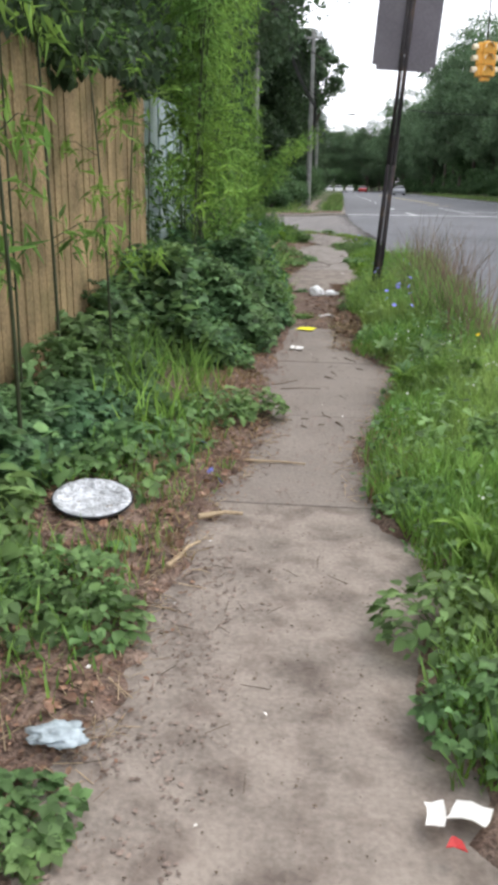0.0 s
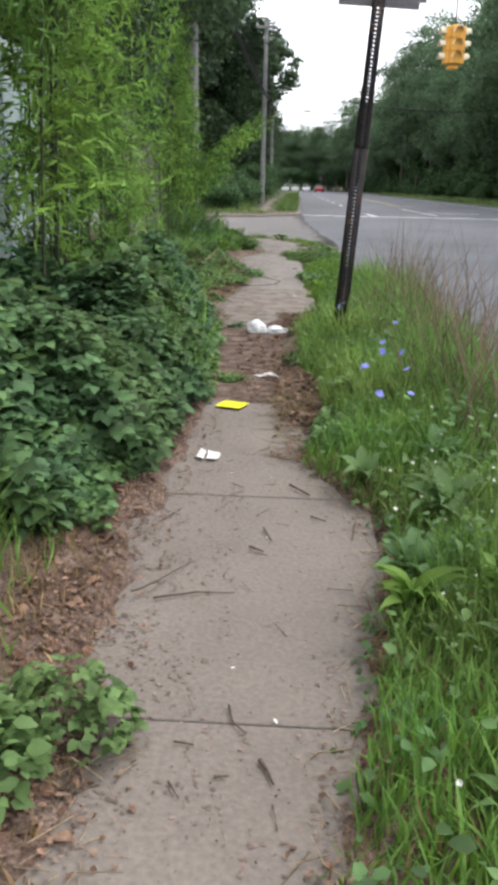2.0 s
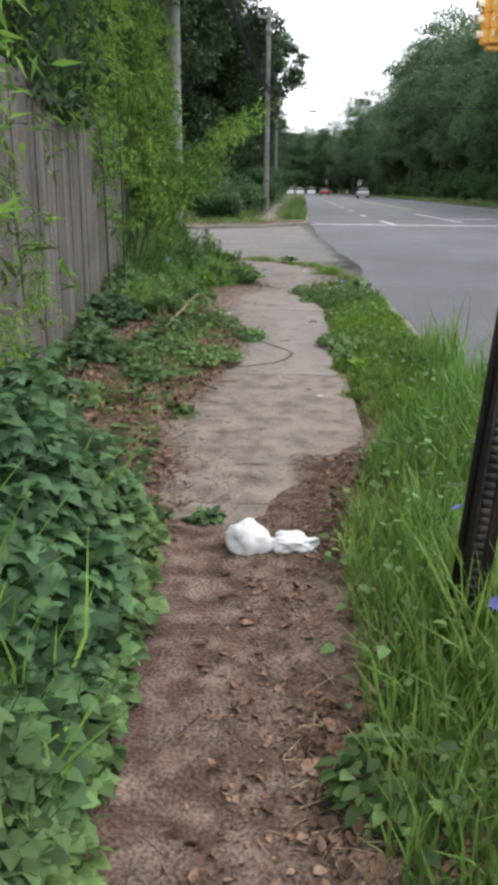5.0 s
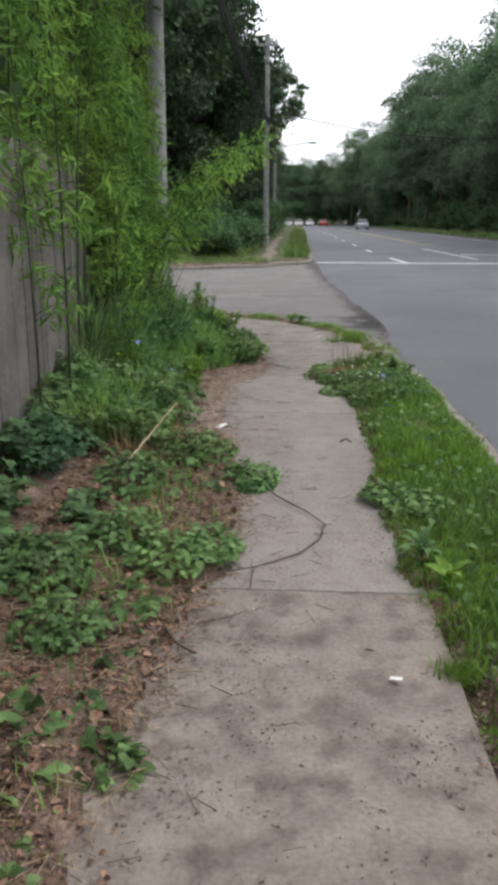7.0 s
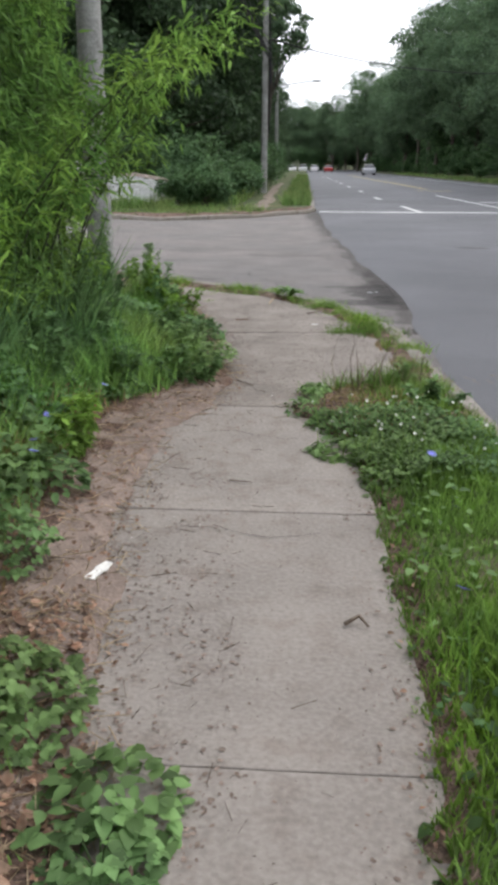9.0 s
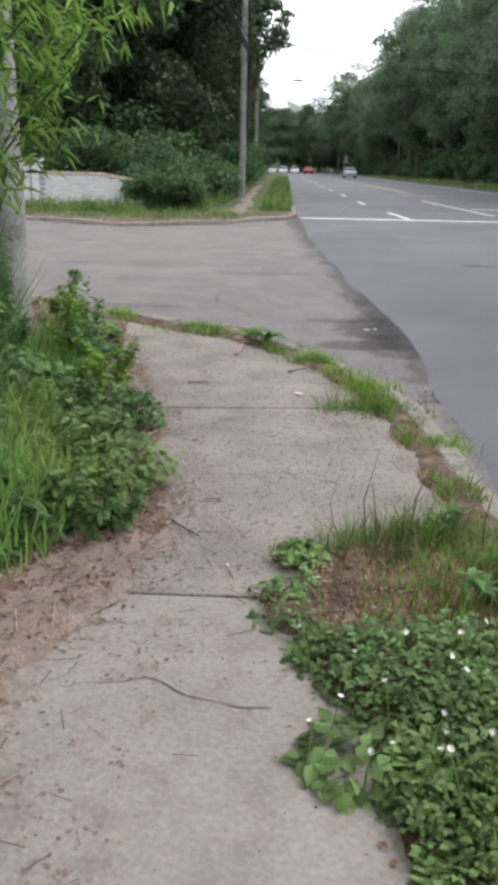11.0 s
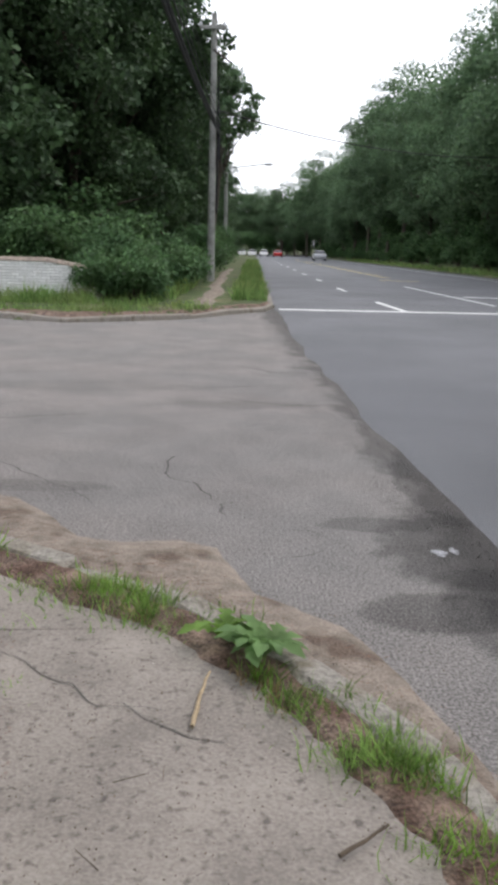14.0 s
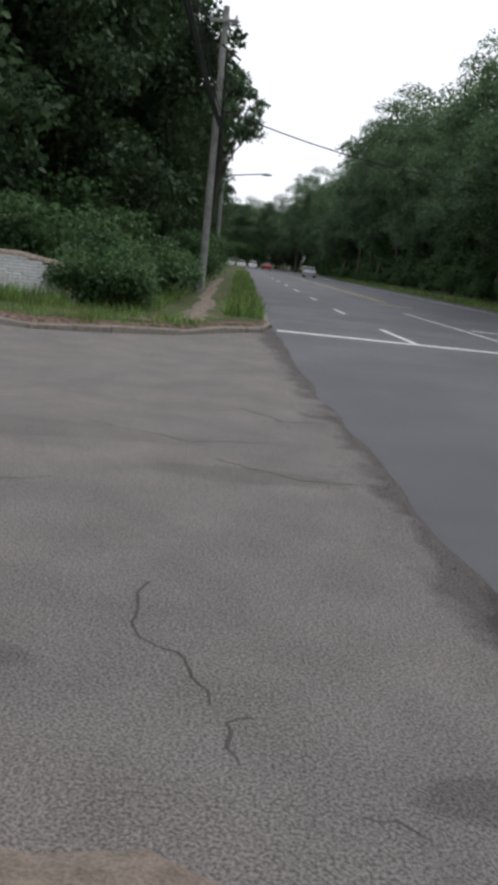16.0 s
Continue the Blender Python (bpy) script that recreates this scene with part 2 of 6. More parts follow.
M_CARW = material("white_car_paint", (0.8, 0.8, 0.8), 0.3, var=0.03, bump=0, spec=0.6)
M_CARG = material("silver_car_paint", (0.45, 0.46, 0.48), 0.3, 0.4, var=0.03, bump=0)
M_CARR = material("red_car_paint", (0.4, 0.03, 0.03), 0.3, var=0.03, bump=0)
M_GLASS = material("dark_car_glass", (0.03, 0.035, 0.04), 0.1, var=0.03, bump=0, spec=0.6)
M_TYRE = material("tyre_rubber", (0.02, 0.02, 0.02), 0.9, var=0.1, bump=0)


# ---- builders ----
def mesh_np(name, verts, faces, mats):
    """A mesh from arrays: verts (n, 3), faces (m, 3 or 4)."""
    verts, faces = np.asarray(verts, dtype=np.float32), np.asarray(faces, dtype=np.int32)
    me = bpy.data.meshes.new(name)
    k = faces.shape[1]
    me.vertices.add(len(verts))
    me.vertices.foreach_set("co", verts.ravel())
    me.loops.add(faces.size)
    me.loops.foreach_set("vertex_index", faces.ravel())
    me.polygons.add(len(faces))
    me.polygons.foreach_set("loop_start", np.arange(0, faces.size, k, dtype=np.int32))
    me.update(calc_edges=True)
    me.validate()
    for m in mats if isinstance(mats, (list, tuple)) else [mats]:
        me.materials.append(m)
    return me


def part(name, bm, mat, parent=None, label=""):
    """Links a bmesh as one mesh object under a thing or a part."""
    me = bpy.data.meshes.new(name)
    bm.to_mesh(me)
    bm.free()
    me.materials.append(mat)
    ob = new(name, me)
    ob.parent = parent
    return tagged(ob, label) if label else ob


def part_np(name, verts, faces, mat, parent=None, label="", smooth=False, stuff=False):
    me = mesh_np(name, verts, faces, mat)
    if smooth:
        me.polygons.foreach_set("use_smooth", np.ones(len(me.polygons), dtype=bool))
    ob = new(name, me)
    ob.parent = parent
    if stuff:
        tagged(ob, kind="stuff")
    return tagged(ob, label) if label else ob


def thing(name, label, category, m=None, group="", kind=""):
    ob = new(name)
    if m is not None:
        ob.matrix_world = m
    return tagged(ob, label, category, group, kind)


def box(bm, size, at=(0, 0, 0), bevel=0.0, rot=None):
    m = Matrix.Translation(at) @ (rot if rot else Matrix.Identity(4)) @ Matrix.Diagonal((*size, 1))
    r = bmesh.ops.create_cube(bm, size=1.0, matrix=m)
    if bevel:
        es = list({e for v in r["verts"] for e in v.link_edges})
        bmesh.ops.bevel(bm, geom=es, offset=bevel, segments=1, affect="EDGES")
    return bm


def boxed(size, at=(0, 0, 0), bevel=0.0, rot=None):
    return box(bmesh.new(), size, at, bevel, rot)


def tube(points, radii, n=8):
    """Verts and quads of a tube along points, closed at the end by narrowing."""
    pts = [Vector(p) for p in points]
    verts, faces = [], []
    for i, p in enumerate(pts):
        d = (pts[min(i + 1, len(pts) - 1)] - pts[max(i - 1, 0)]).normalized()
        side = d.cross(Vector((0, 0, 1)) if abs(d.z) < 0.9 else Vector((1, 0, 0))).normalized()
        up = side.cross(d)
        r = radii[i] if isinstance(radii, (list, tuple)) else radii
        for k in range(n):
            a = 2 * math.pi * k / n
            verts.append(p + side * (r * math.cos(a)) + up * (r * math.sin(a)))
    for i in range(len(pts) - 1):
        for k in range(n):
            faces.append((i * n + k, i * n + (k + 1) % n, (i + 1) * n + (k + 1) % n, (i + 1) * n + k))
    return [tuple(v) for v in verts], faces


def join(pieces):
    verts, faces, base = [], [], 0
    for v, f in pieces:
        v, f = np.asarray(v, dtype=float), np.asarray(f, dtype=int)
        verts.append(v)
        faces.append(f + base)
        base += len(v)
    return np.concatenate(verts), np.concatenate(faces)


RNG = np.random.default_rng(7)
LEAF2 = (np.array([(0, 0, 0), (0.36, 0.45, 0.10), (0, 1, -0.12), (-0.36, 0.45, 0.10)]), np.array([(0, 1, 2), (0, 2, 3)]))
LEAF4 = (np.array([(0, 0, 0), (0.34, 0.3, 0.07), (0.27, 0.66, 0.03), (0, 1, -0.14), (-0.27, 0.66, 0.03), (-0.34, 0.3, 0.07), (0, 0.45, 0.0)]),
         np.array([(0, 1, 6), (1, 2, 6), (2, 3, 6), (3, 4, 6), (4, 5, 6), (5, 0, 6)]))
LOBES = LEAF4[0] * np.array([0.78, 0.62, 0.9])
TRI = (np.concatenate([LOBES + np.array([0, 0.3, 0]), LOBES @ np.array([[0.3, -0.95, 0], [0.95, 0.3, 0], [0, 0, 1]]) + np.array([0.02, 0.27, 0]),
                       LOBES @ np.array([[0.3, 0.95, 0], [-0.95, 0.3, 0], [0, 0, 1]]) + np.array([-0.02, 0.27, 0])]),
       np.concatenate([LEAF4[1], LEAF4[1] + 7, LEAF4[1] + 14]))
SERR_V = [(0, 0, 0)] + [(s * w, y, 0.2 * math.sin(2.6 * y) - 0.16 * y * y + 0.05) for y, w in ((0.12, 0.04), (0.22, 0.16), (0.3, 0.06), (0.42, 0.22), (0.5, 0.08), (0.62, 0.24), (0.7, 0.11), (0.84, 0.17)) for s in (-1, 1)] + [(0, 1, -0.06)]
SERR_V += [(0, y, 0.2 * math.sin(2.6 * y) - 0.16 * y * y) for y in (0.12, 0.22, 0.3, 0.42, 0.5, 0.62, 0.7, 0.84)]
SERR_F = [(0, 2, 18), (0, 18, 1)]
for k_ in range(7):
    a_, m_ = 1 + 2 * k_, 18 + k_
    SERR_F += [(m_, a_ + 1, a_ + 3), (m_, a_ + 3, m_ + 1), (m_, m_ + 1, a_ + 2), (m_, a_ + 2, a_)]
SERR_F += [(25, 16, 17), (25, 17, 15)]
SERR = (np.array(SERR_V), np.array(SERR_F))
LANCE_Y = ((0.1, 0.02), (0.25, 0.1), (0.42, 0.155), (0.6, 0.15), (0.78, 0.1), (0.92, 0.04))
LANCE_V = [(0, 0, 0)] + [(sx * w, y, 0.3 * math.sin(2.3 * y) - 0.22 * y * y + (0.035 if sx else 0.0)) for y, w in LANCE_Y for sx in (-1, 0, 1)] + [(0, 1, -0.02)]
LANCE_F = [(0, 2, 1), (0, 3, 2), (16, 17, 19), (17, 18, 19)]
for k_ in range(5):
    for a_ in (1 + 3 * k_, 2 + 3 * k_):
        LANCE_F += [(a_, a_ + 1, a_ + 4), (a_, a_ + 4, a_ + 3)]
LANCE = (np.array(LANCE_V), np.array(LANCE_F))
SLIM = (np.array([(0, 0, 0), (0.095, 0.3, 0.02), (0, 1, -0.2), (-0.095, 0.3, 0.02)]), np.array([(0, 1, 2), (0, 2, 3)]))
BLADE = (np.array([(-0.5, 0, 0), (0.5, 0, 0), (0.38, 0.1, 0.55), (-0.38, 0.1, 0.55), (0, 0.42, 1.0)]), np.array([(0, 1, 2), (0, 2, 3), (3, 2, 4)]))


def scatter(tmpl, places, yaw, pitch, roll, size, stretch=None):
    """Verts and faces of a template set at many places: turned by roll (y), pitch (x), yaw (z)."""
    tv, tf = tmpl
    n = len(places)
    cy, sy, cp, sp, cr, sr = np.cos(yaw), np.sin(yaw), np.cos(pitch), np.sin(pitch), np.cos(roll), np.sin(roll)
    s = np.asarray(size)[:, None] * np.ones(3) if stretch is None else np.asarray(stretch)
    v = tv[None] * s[:, None, :]
    x, y, z = v[..., 0], v[..., 1], v[..., 2]
    x, z = x * cr[:, None] + z * sr[:, None], -x * sr[:, None] + z * cr[:, None]
    y, z = y * cp[:, None] - z * sp[:, None], y * sp[:, None] + z * cp[:, None]
    x, y = x * cy[:, None] - y * sy[:, None], x * sy[:, None] + y * cy[:, None]
    verts = np.stack([x, y, z], -1) + places[:, None, :]
    faces = tf[None] + (np.arange(n) * len(tv))[:, None, None]
    return verts.reshape(-1, 3), faces.reshape(-1, tf.shape[1])


NOISE = np.random.default_rng(3).random((64, 64))


def vnoise(x, y, s):
    """Smooth noise from 0 to 1, with features s metres wide."""
    u, v = np.asarray(x) / s, np.asarray(y) / s
    i, j = np.floor(u).astype(int), np.floor(v).astype(int)
    a, b = u - i, v - j
    a, b = a * a * (3 - 2 * a), b * b * (3 - 2 * b)
    g = lambda p, q: NOISE[p % 64, q % 64]
    return (g(i, j) * (1 - a) + g(i + 1, j) * a) * (1 - b) + (g(i, j + 1) * (1 - a) + g(i + 1, j + 1) * a) * b


def inside(x, y, poly):
    x, y = np.asarray(x, dtype=float), np.asarray(y, dtype=float)
    r = np.zeros(x.shape, dtype=bool)
    for (x0, y0), (x1, y1) in zip(poly, poly[1:] + poly[:1]):
        c = (y0 > y) != (y1 > y)
        r ^= c & (x < (x1 - x0) * (y - y0) / ((y1 - y0) or 1e-9) + x0)
    return r


def resample(poly, step):
    pts = [Vector((*p, 0)) for p in poly]
    out = [pts[0]]
    for a, b in zip(pts, pts[1:]):
        k = max(1, round((b - a).length / step))
        out += [a.lerp(b, i / k) for i in range(1, k + 1)]
    return out


# ---- plan ----
def slope(y):
    """The land falls gently beyond the side street."""
    return -0.008 * np.clip(np.asarray(y, dtype=float) - 33, 0, 190)


CURB_NEAR = [(1.95, -30), (1.95, 8), (1.86, 11), (1.56, 13.2), (1.5, 15.7), (1.42, 16.9), (1.22, 18.9), (1.04, 19.45), (0.79, 20.05), (0.45, 20.58),
             (0.02, 21.06), (-0.5, 21.4), (-1.05, 21.78), (-1.65, 22.35), (-3.5, 23.2), (-9, 25), (-40, 36)]
CURB_FAR = [(-40, 55), (-12, 39), (-6.3, 35.4), (-4.6, 34.3), (-3.3, 33.7), (-2.1, 34.3), (-1.0, 35.2), (-0.3, 36.5), (0.5, 37.7), (0.72, 39), (0.72, 300)]
BLOCK_NEAR = CURB_NEAR + [(-40, -30)]
BLOCK_FAR = CURB_FAR + [(-40, 300)]
EDGE_Y = [-30, 0, 0.55, 1, 1.6, 2.1, 2.8, 3.2, 3.5, 4.3, 4.7, 5.4, 5.75, 6.1, 6.5, 8.9, 10.2, 10.8, 11.4, 12.1, 13.2, 13.6, 15, 15.8, 16.4, 16.9, 17.08, 17.2, 17.3, 30]
EDGE_R = [0.8, 0.8, 0.74, 0.84, 0.78, 0.63, 0.63, 0.72, 0.78, 0.91, 0.9, 0.58, 0.72, 0.52, 0.52, 0.47, 0.75, 0.82, 0.81, 0.68, 0.63, 0.7, 0.71, 0.63, 0.31, 0.36, 0.62, 1.2, 1.7, 1.7]
EDGE_YL = [-30, 0, 0.8, 1.9, 2.3, 3.1, 3.9, 5, 6.3, 6.8, 8.4, 9.7, 10.4, 11, 12.4, 13.4, 13.8, 14.6, 16.1, 16.6, 17.3, 17.9, 18.7, 19.4, 20.8, 22.5]
EDGE_L = [-0.05, 0, 0.08, 0.1, 0.19, 0.28, 0.15, 0.13, 0.18, 0.14, 0.03, -0.06, -0.2, -0.14, 0.03, 0.02, -0.1, -0.2, -0.28, -0.05, 0.03, -0.15, -0.25, -0.45, -0.81, -1.3]


def left_edge(y):
    return np.interp(y, EDGE_YL, EDGE_L)


def right_edge(y):
    return np.interp(y, EDGE_Y, EDGE_R)


def curb_x(y):
    return np.interp(y, [p[1] for p in CURB_NEAR[:12]], [p[0] for p in CURB_NEAR[:12]])


def fence_x(y):
    """The fences' line along the left of the pavement."""
    return np.interp(y, [9.2, 9.3, 17.1, 17.3, 21, 22], [-1.1, -0.93, -1.73, -2.4, -2.6, -99])


def ground_z(x, y):
    """Height of the bare ground: verges level with the pavement, sunk under the slabs and the roads."""
    x, y = np.asarray(x, dtype=float), np.asarray(y, dtype=float)
    z = np.full(np.broadcast(x, y).shape, -0.4)
    near = inside(x + 0.1, y, BLOCK_NEAR) & inside(x + 0.05, y + 0.1, BLOCK_NEAR)
    n = vnoise(x, y, 0.23) * 0.6 + vnoise(x, y, 0.09) * 0.4
    out = np.maximum(left_edge(y) - x, x - right_edge(y)) + (n - 0.5) * 0.22
    dirt = np.clip(np.minimum(y - 6.35, 9.25 - y + np.clip(x - 0.25, 0, 0.45) * 2.2) / 0.2 + (n - 0.5), 0, 1)
    s = np.clip(out / 0.1, 0, 1)
    bank = np.clip((-0.2 - x) / 1.0, 0, 1) * 0.12 * np.clip((18 - y) / 3, 0, 1)
    verge = 0.006 + 0.03 * n + bank + np.clip(out, 0, 0.3) * 0.08
    patch = np.clip(np.minimum(np.minimum(x - 0.36, 10.0 - y), y - 8.6) / 0.16 + (n - 0.5) * 1.6, 0, 1)
    dirt = np.maximum(dirt, patch)
    top = np.maximum(-0.05 + s * (0.05 + verge), -0.05 + dirt * (0.054 + 0.016 * n))
    z = np.where(near, top, z)
    far = inside(x - 0.08, y - 0.1, BLOCK_FAR) & inside(x + 0.12, y, BLOCK_FAR)
    z = np.where(far, -0.01 + 0.03 * n, z)
    z = np.where(x > 14.8, -0.06 + 0.05 * n + np.clip(x - 17, 0, 6) * 0.12, z)
    z = np.where((x < -60) | (y < -60) | (y > 300), -0.1, z)
    return z + slope(y)


def grid_lines(*runs):
    out = []
    for a, b, step in runs:
        out += list(np.arange(a, b - 1e-6, step))
    return np.array(out + [runs[-1][1]])


GX = grid_lines((-600, -100, 125), (-100, -20, 20), (-20, -4, 1), (-4, -1.6, 0.2), (-1.6, 2.2, 0.07), (2.2, 14, 1.0), (14, 20, 0.4), (20, 60, 8), (60, 600, 120))
GY = grid_lines((-300, -30, 45), (-30, -3, 3), (-3, 23, 0.07), (23, 50, 0.4), (50, 120, 2), (120, 320, 10), (320, 1400, 180))
gx, gy = np.meshgrid(GX, GY)
gv = np.stack([gx, gy, ground_z(gx, gy)], -1).reshape(-1, 3)
nx = len(GX)
gi = (np.arange(len(GY) - 1)[:, None] * nx + np.arange(nx - 1)[None]).reshape(-1)
gf = np.stack([gi, gi + 1, gi + 1 + nx, gi + nx], -1)
ground = part_np("ground", gv, gf, [M_SOIL, M_TURF, M_DUST], smooth=True)
gc = gv[gf].mean(1)
turf_right = (gc[:, 0] > right_edge(gc[:, 1]) + 0.15) & (gc[:, 1] > 10.8) & (gc[:, 1] < 15.9)
turf = (gc[:, 1] > 23) | (gc[:, 0] > 3) | (gc[:, 0] < -4) | turf_right
mud = (gc[:, 1] > 13.3) & (gc[:, 1] < 17.0) & (gc[:, 0] < left_edge(gc[:, 1]) + 0.1) & (gc[:, 0] > left_edge(gc[:, 1]) - 0.3 - 0.2 * (vnoise(gc[:, 0], gc[:, 1], 0.15) - 0.5))
ground.data.polygons.foreach_set("material_index", np.where(mud, 2, turf.astype(np.int32)))
tagged(ground, "brown soil and turf verge beside the pavement", "ground", kind="structure")


def sheet(name, outline_left, outline_right, z, mat, label, edge=0.0):
    """A strip of ground cover between two edges given at the same ys."""
    v, f = [], []
    for (xl, y), (xr, _) in zip(outline_left, outline_right):
        for u, dz in ((0, -edge), (0.01, 0), (0.33, 0), (0.66, 0), (1, 0)):
            v.append((xl + (xr - xl) * u, y, z + dz + float(slope(y))))
    for i in range(len(outline_left) - 1):
        for k in range(4):
            a = i * 5 + k
            f.append((a, a + 1, a + 6, a + 5))
    ob = part_np(name, v, f, mat)
    return tagged(ob, label, name.split("_")[0], kind="structure")


ys = np.concatenate([[-150, -60, -20], np.arange(-5, 60, 0.12), np.arange(60, 230, 5), [260]])
A_Y = [-150, 10, 15.3, 16, 17.2, 19.8, 21, 22.3, 23, 24, 25.2, 27, 29.8, 33, 36.9, 38.5, 260]
A_X = [1.98, 1.95, 1.68, 1.6, 1.5, 1.47, 1.5, 1.47, 1.42, 1.34, 1.2, 1.16, 0.95, 0.9, 0.8, 0.74, 0.74]
ax = np.interp(ys, A_Y, A_X) + (vnoise(ys, ys * 0, 0.9) - 0.5) * 0.1 + (vnoise(ys, ys * 0 + 9, 0.3) - 0.5) * 0.025
sheet("road", list(zip(ax, ys)), list(zip(ys * 0 + 14.9, ys)), -0.125, M_NEW, "wide dark grey asphalt main road", 0.019)
ys2 = np.concatenate([np.arange(-20, 60, 2.0)])
sheet("side_street", list(zip(ys2 * 0 - 80, ys2)), list(zip(ys2 * 0 + 2.6, ys2)), -0.14, M_OLD, "worn light grey asphalt of the side street")

# pavement: slabs cast one after another
pavement = thing("pavement", "cracked beige concrete pavement of large slabs", "pavement", kind="structure")
JOINTS = [-4.2, -2.7, -1.18, 1.97, 3.4, 4.94, 6.47, 8.0, 9.3, 11.87, 13.52, 15.05, 16.58]


def slab(points, zt, mat=M_CONC, name="slab"):
    bm = bmesh.new()
    mx, my = sum(p[0] for p in points) / len(points), sum(p[1] for p in points) / len(points)
    rings = []
    for z, shrink in ((zt - 0.12, 0.0), (zt - 0.008, 0.0), (zt - 0.002, 0.001), (zt, 0.004)):
        rings.append([bm.verts.new((x + math.copysign(shrink, mx - x), y + math.copysign(shrink, my - y), z)) for x, y in points])
    bm.faces.new(rings[-1])
    k = len(points)
    for lo, hi in zip(rings, rings[1:]):
        for i in range(k):
            bm.faces.new((lo[i], lo[(i + 1) % k], hi[(i + 1) % k], hi[i]))
    return part(name, bm, mat, pavement)


for i, (a, b) in enumerate(zip(JOINTS, JOINTS[1:])):
    e0, e1 = np.interp([a, b], [0, 5, 11, 15, 17.6], [0.97, 0.94, 0.83, 0.73, 0.64])
    zt = (0.002, 0.0035, 0.001, 0.003)[i % 4]
    slab([(e0 - 1.25, a + 0.003), (e0, a + 0.003), (e1, b - 0.003), (e1 - 1.25, b - 0.003)], zt, M_CONC_DUSTY if a < 1.5 or 7.9 < a < 11 else M_CONC_GREY if a < 7 else M_CONC)
slab([(-0.6, 16.594), (0.62, 16.594), (0.9, 16.95), (1.27, 17.0), (1.2, 18.0), (1.08, 18.5), (0.98, 18.86), (-0.6, 18.70)], 0.0015, M_CONC_WORN)
slab([(-0.85, 18.706), (0.96, 18.867), (0.86, 19.35), (0.62, 19.9), (0.27, 20.42), (-0.1, 20.79), (-0.95, 20.72)], 0.003, M_CONC_WORN)
slab([(-1.2, 20.727), (-0.11, 20.796), (-0.6, 21.12), (-1.15, 21.5), (-1.5, 21.6)], -0.0023, M_CONC_WORN)


def curb(name, line, label, drop, step=1.1):
    c = thing(name, label, "kerb", kind="structure")
    pts = resample(line, step)
    for i, (a, b) in enumerate(zip(pts, pts[1:])):
        d = b - a
        if min(a.y, b.y) < -6 or a.x < -25 or b.x < -25 or max(a.y, b.y) > 75:
            continue
        bm = bmesh.new()
        box(bm, (d.length - 0.02, 0.15, 0.5), (0, 0, -0.25), 0.022)
        for v in bm.verts:
            v.co += Vector((0, noise.noise((v.co.x * 3 + i, v.co.y * 9, v.co.z * 9)) * 0.022, noise.noise((v.co.x * 2, i * 3.1, v.co.y * 9)) * 0.02))
        mid = (a + b) / 2
        side = Vector((-d.y, d.x, 0)).normalized() * 0.06
        ob = part("curb_stone", bm, M_CURB, c)
        ob.matrix_world = pose(mid.x + side.x, mid.y + side.y, drop + float(slope(mid.y)) + 0.012 * math.sin(i * 2.3), 2.5 * math.sin(i * 1.7), 1.0 * math.sin(i * 3.1), 1.2 * math.sin(i * 5.3) + math.degrees(math.atan2(d.y, d.x)))
    return c


curb("near_curb", CURB_NEAR, "worn concrete kerb round the street corner", 0.02)
curb("far_curb", CURB_FAR, "low concrete kerb across the side street", -0.035)

# sand washed along the kerb at the corner
SAND = [((1.32, 18.2), (1.4, 18.2)), ((1.2, 19.0), (1.27, 19.0)), ((0.98, 19.7), (1.05, 19.85)), ((0.75, 20.2), (0.95, 20.33)), ((0.55, 20.5), (0.82, 20.75)), ((0.3, 20.85), (0.66, 21.15)), ((0.1, 21.05), (0.47, 21.33)),
        ((-0.05, 21.18), (0.3, 21.48)), ((-0.2, 21.3), (0.2, 21.76)), ((-0.32, 21.38), (0.1, 22.05)), ((-0.45, 21.46), (-0.1, 22.16)), ((-0.6, 21.56), (-0.4, 22.1)), ((-0.8, 21.68), (-0.64, 22.18)), ((-1.0, 21.82), (-0.86, 22.5)),
        ((-1.3, 22.05), (-1.15, 22.85)), ((-1.6, 22.35), (-1.5, 22.98)), ((-2.2, 22.75), (-2.1, 23.05)), ((-3.4, 23.2), (-3.3, 23.4))]
sv, sf = [], []
sand_rows = []
for (i0, o0), (i1, o1) in zip(SAND, SAND[1:]):
    for k in range(16):
        u = k / 16
        sand_rows.append(((i0[0] + (i1[0] - i0[0]) * u, i0[1] + (i1[1] - i0[1]) * u), (o0[0] + (o1[0] - o0[0]) * u, o0[1] + (o1[1] - o0[1]) * u)))
for r, (i, o) in enumerate(sand_rows):
    for k in range(15):
        u = k / 14
        x, y = i[0] - 0.1 + (o[0] + 0.1 - i[0]) * u, i[1] - 0.06 + (o[1] + 0.06 - i[1]) * u
        lumps = 0.014 * (float(vnoise(x, y, 0.25)) - 0.5) + 0.009 * (float(vnoise(x, y, 0.09)) - 0.5) + 0.005 * (float(vnoise(x + 3, y, 0.04)) - 0.5)
        sv.append((x, y, -0.098 - 0.014 * u - 0.045 * u ** 6 + lumps * (1 - 0.55 * u)))
for r in range(len(sand_rows) - 1):
    for k in range(14):
        a = r * 15 + k
        sf.append((a, a + 1, a + 16, a + 15))
tagged(part_np("washed_sand", sv, sf, M_SAND, smooth=True), "tan sand washed up along the kerb", "sand", kind="stuff")


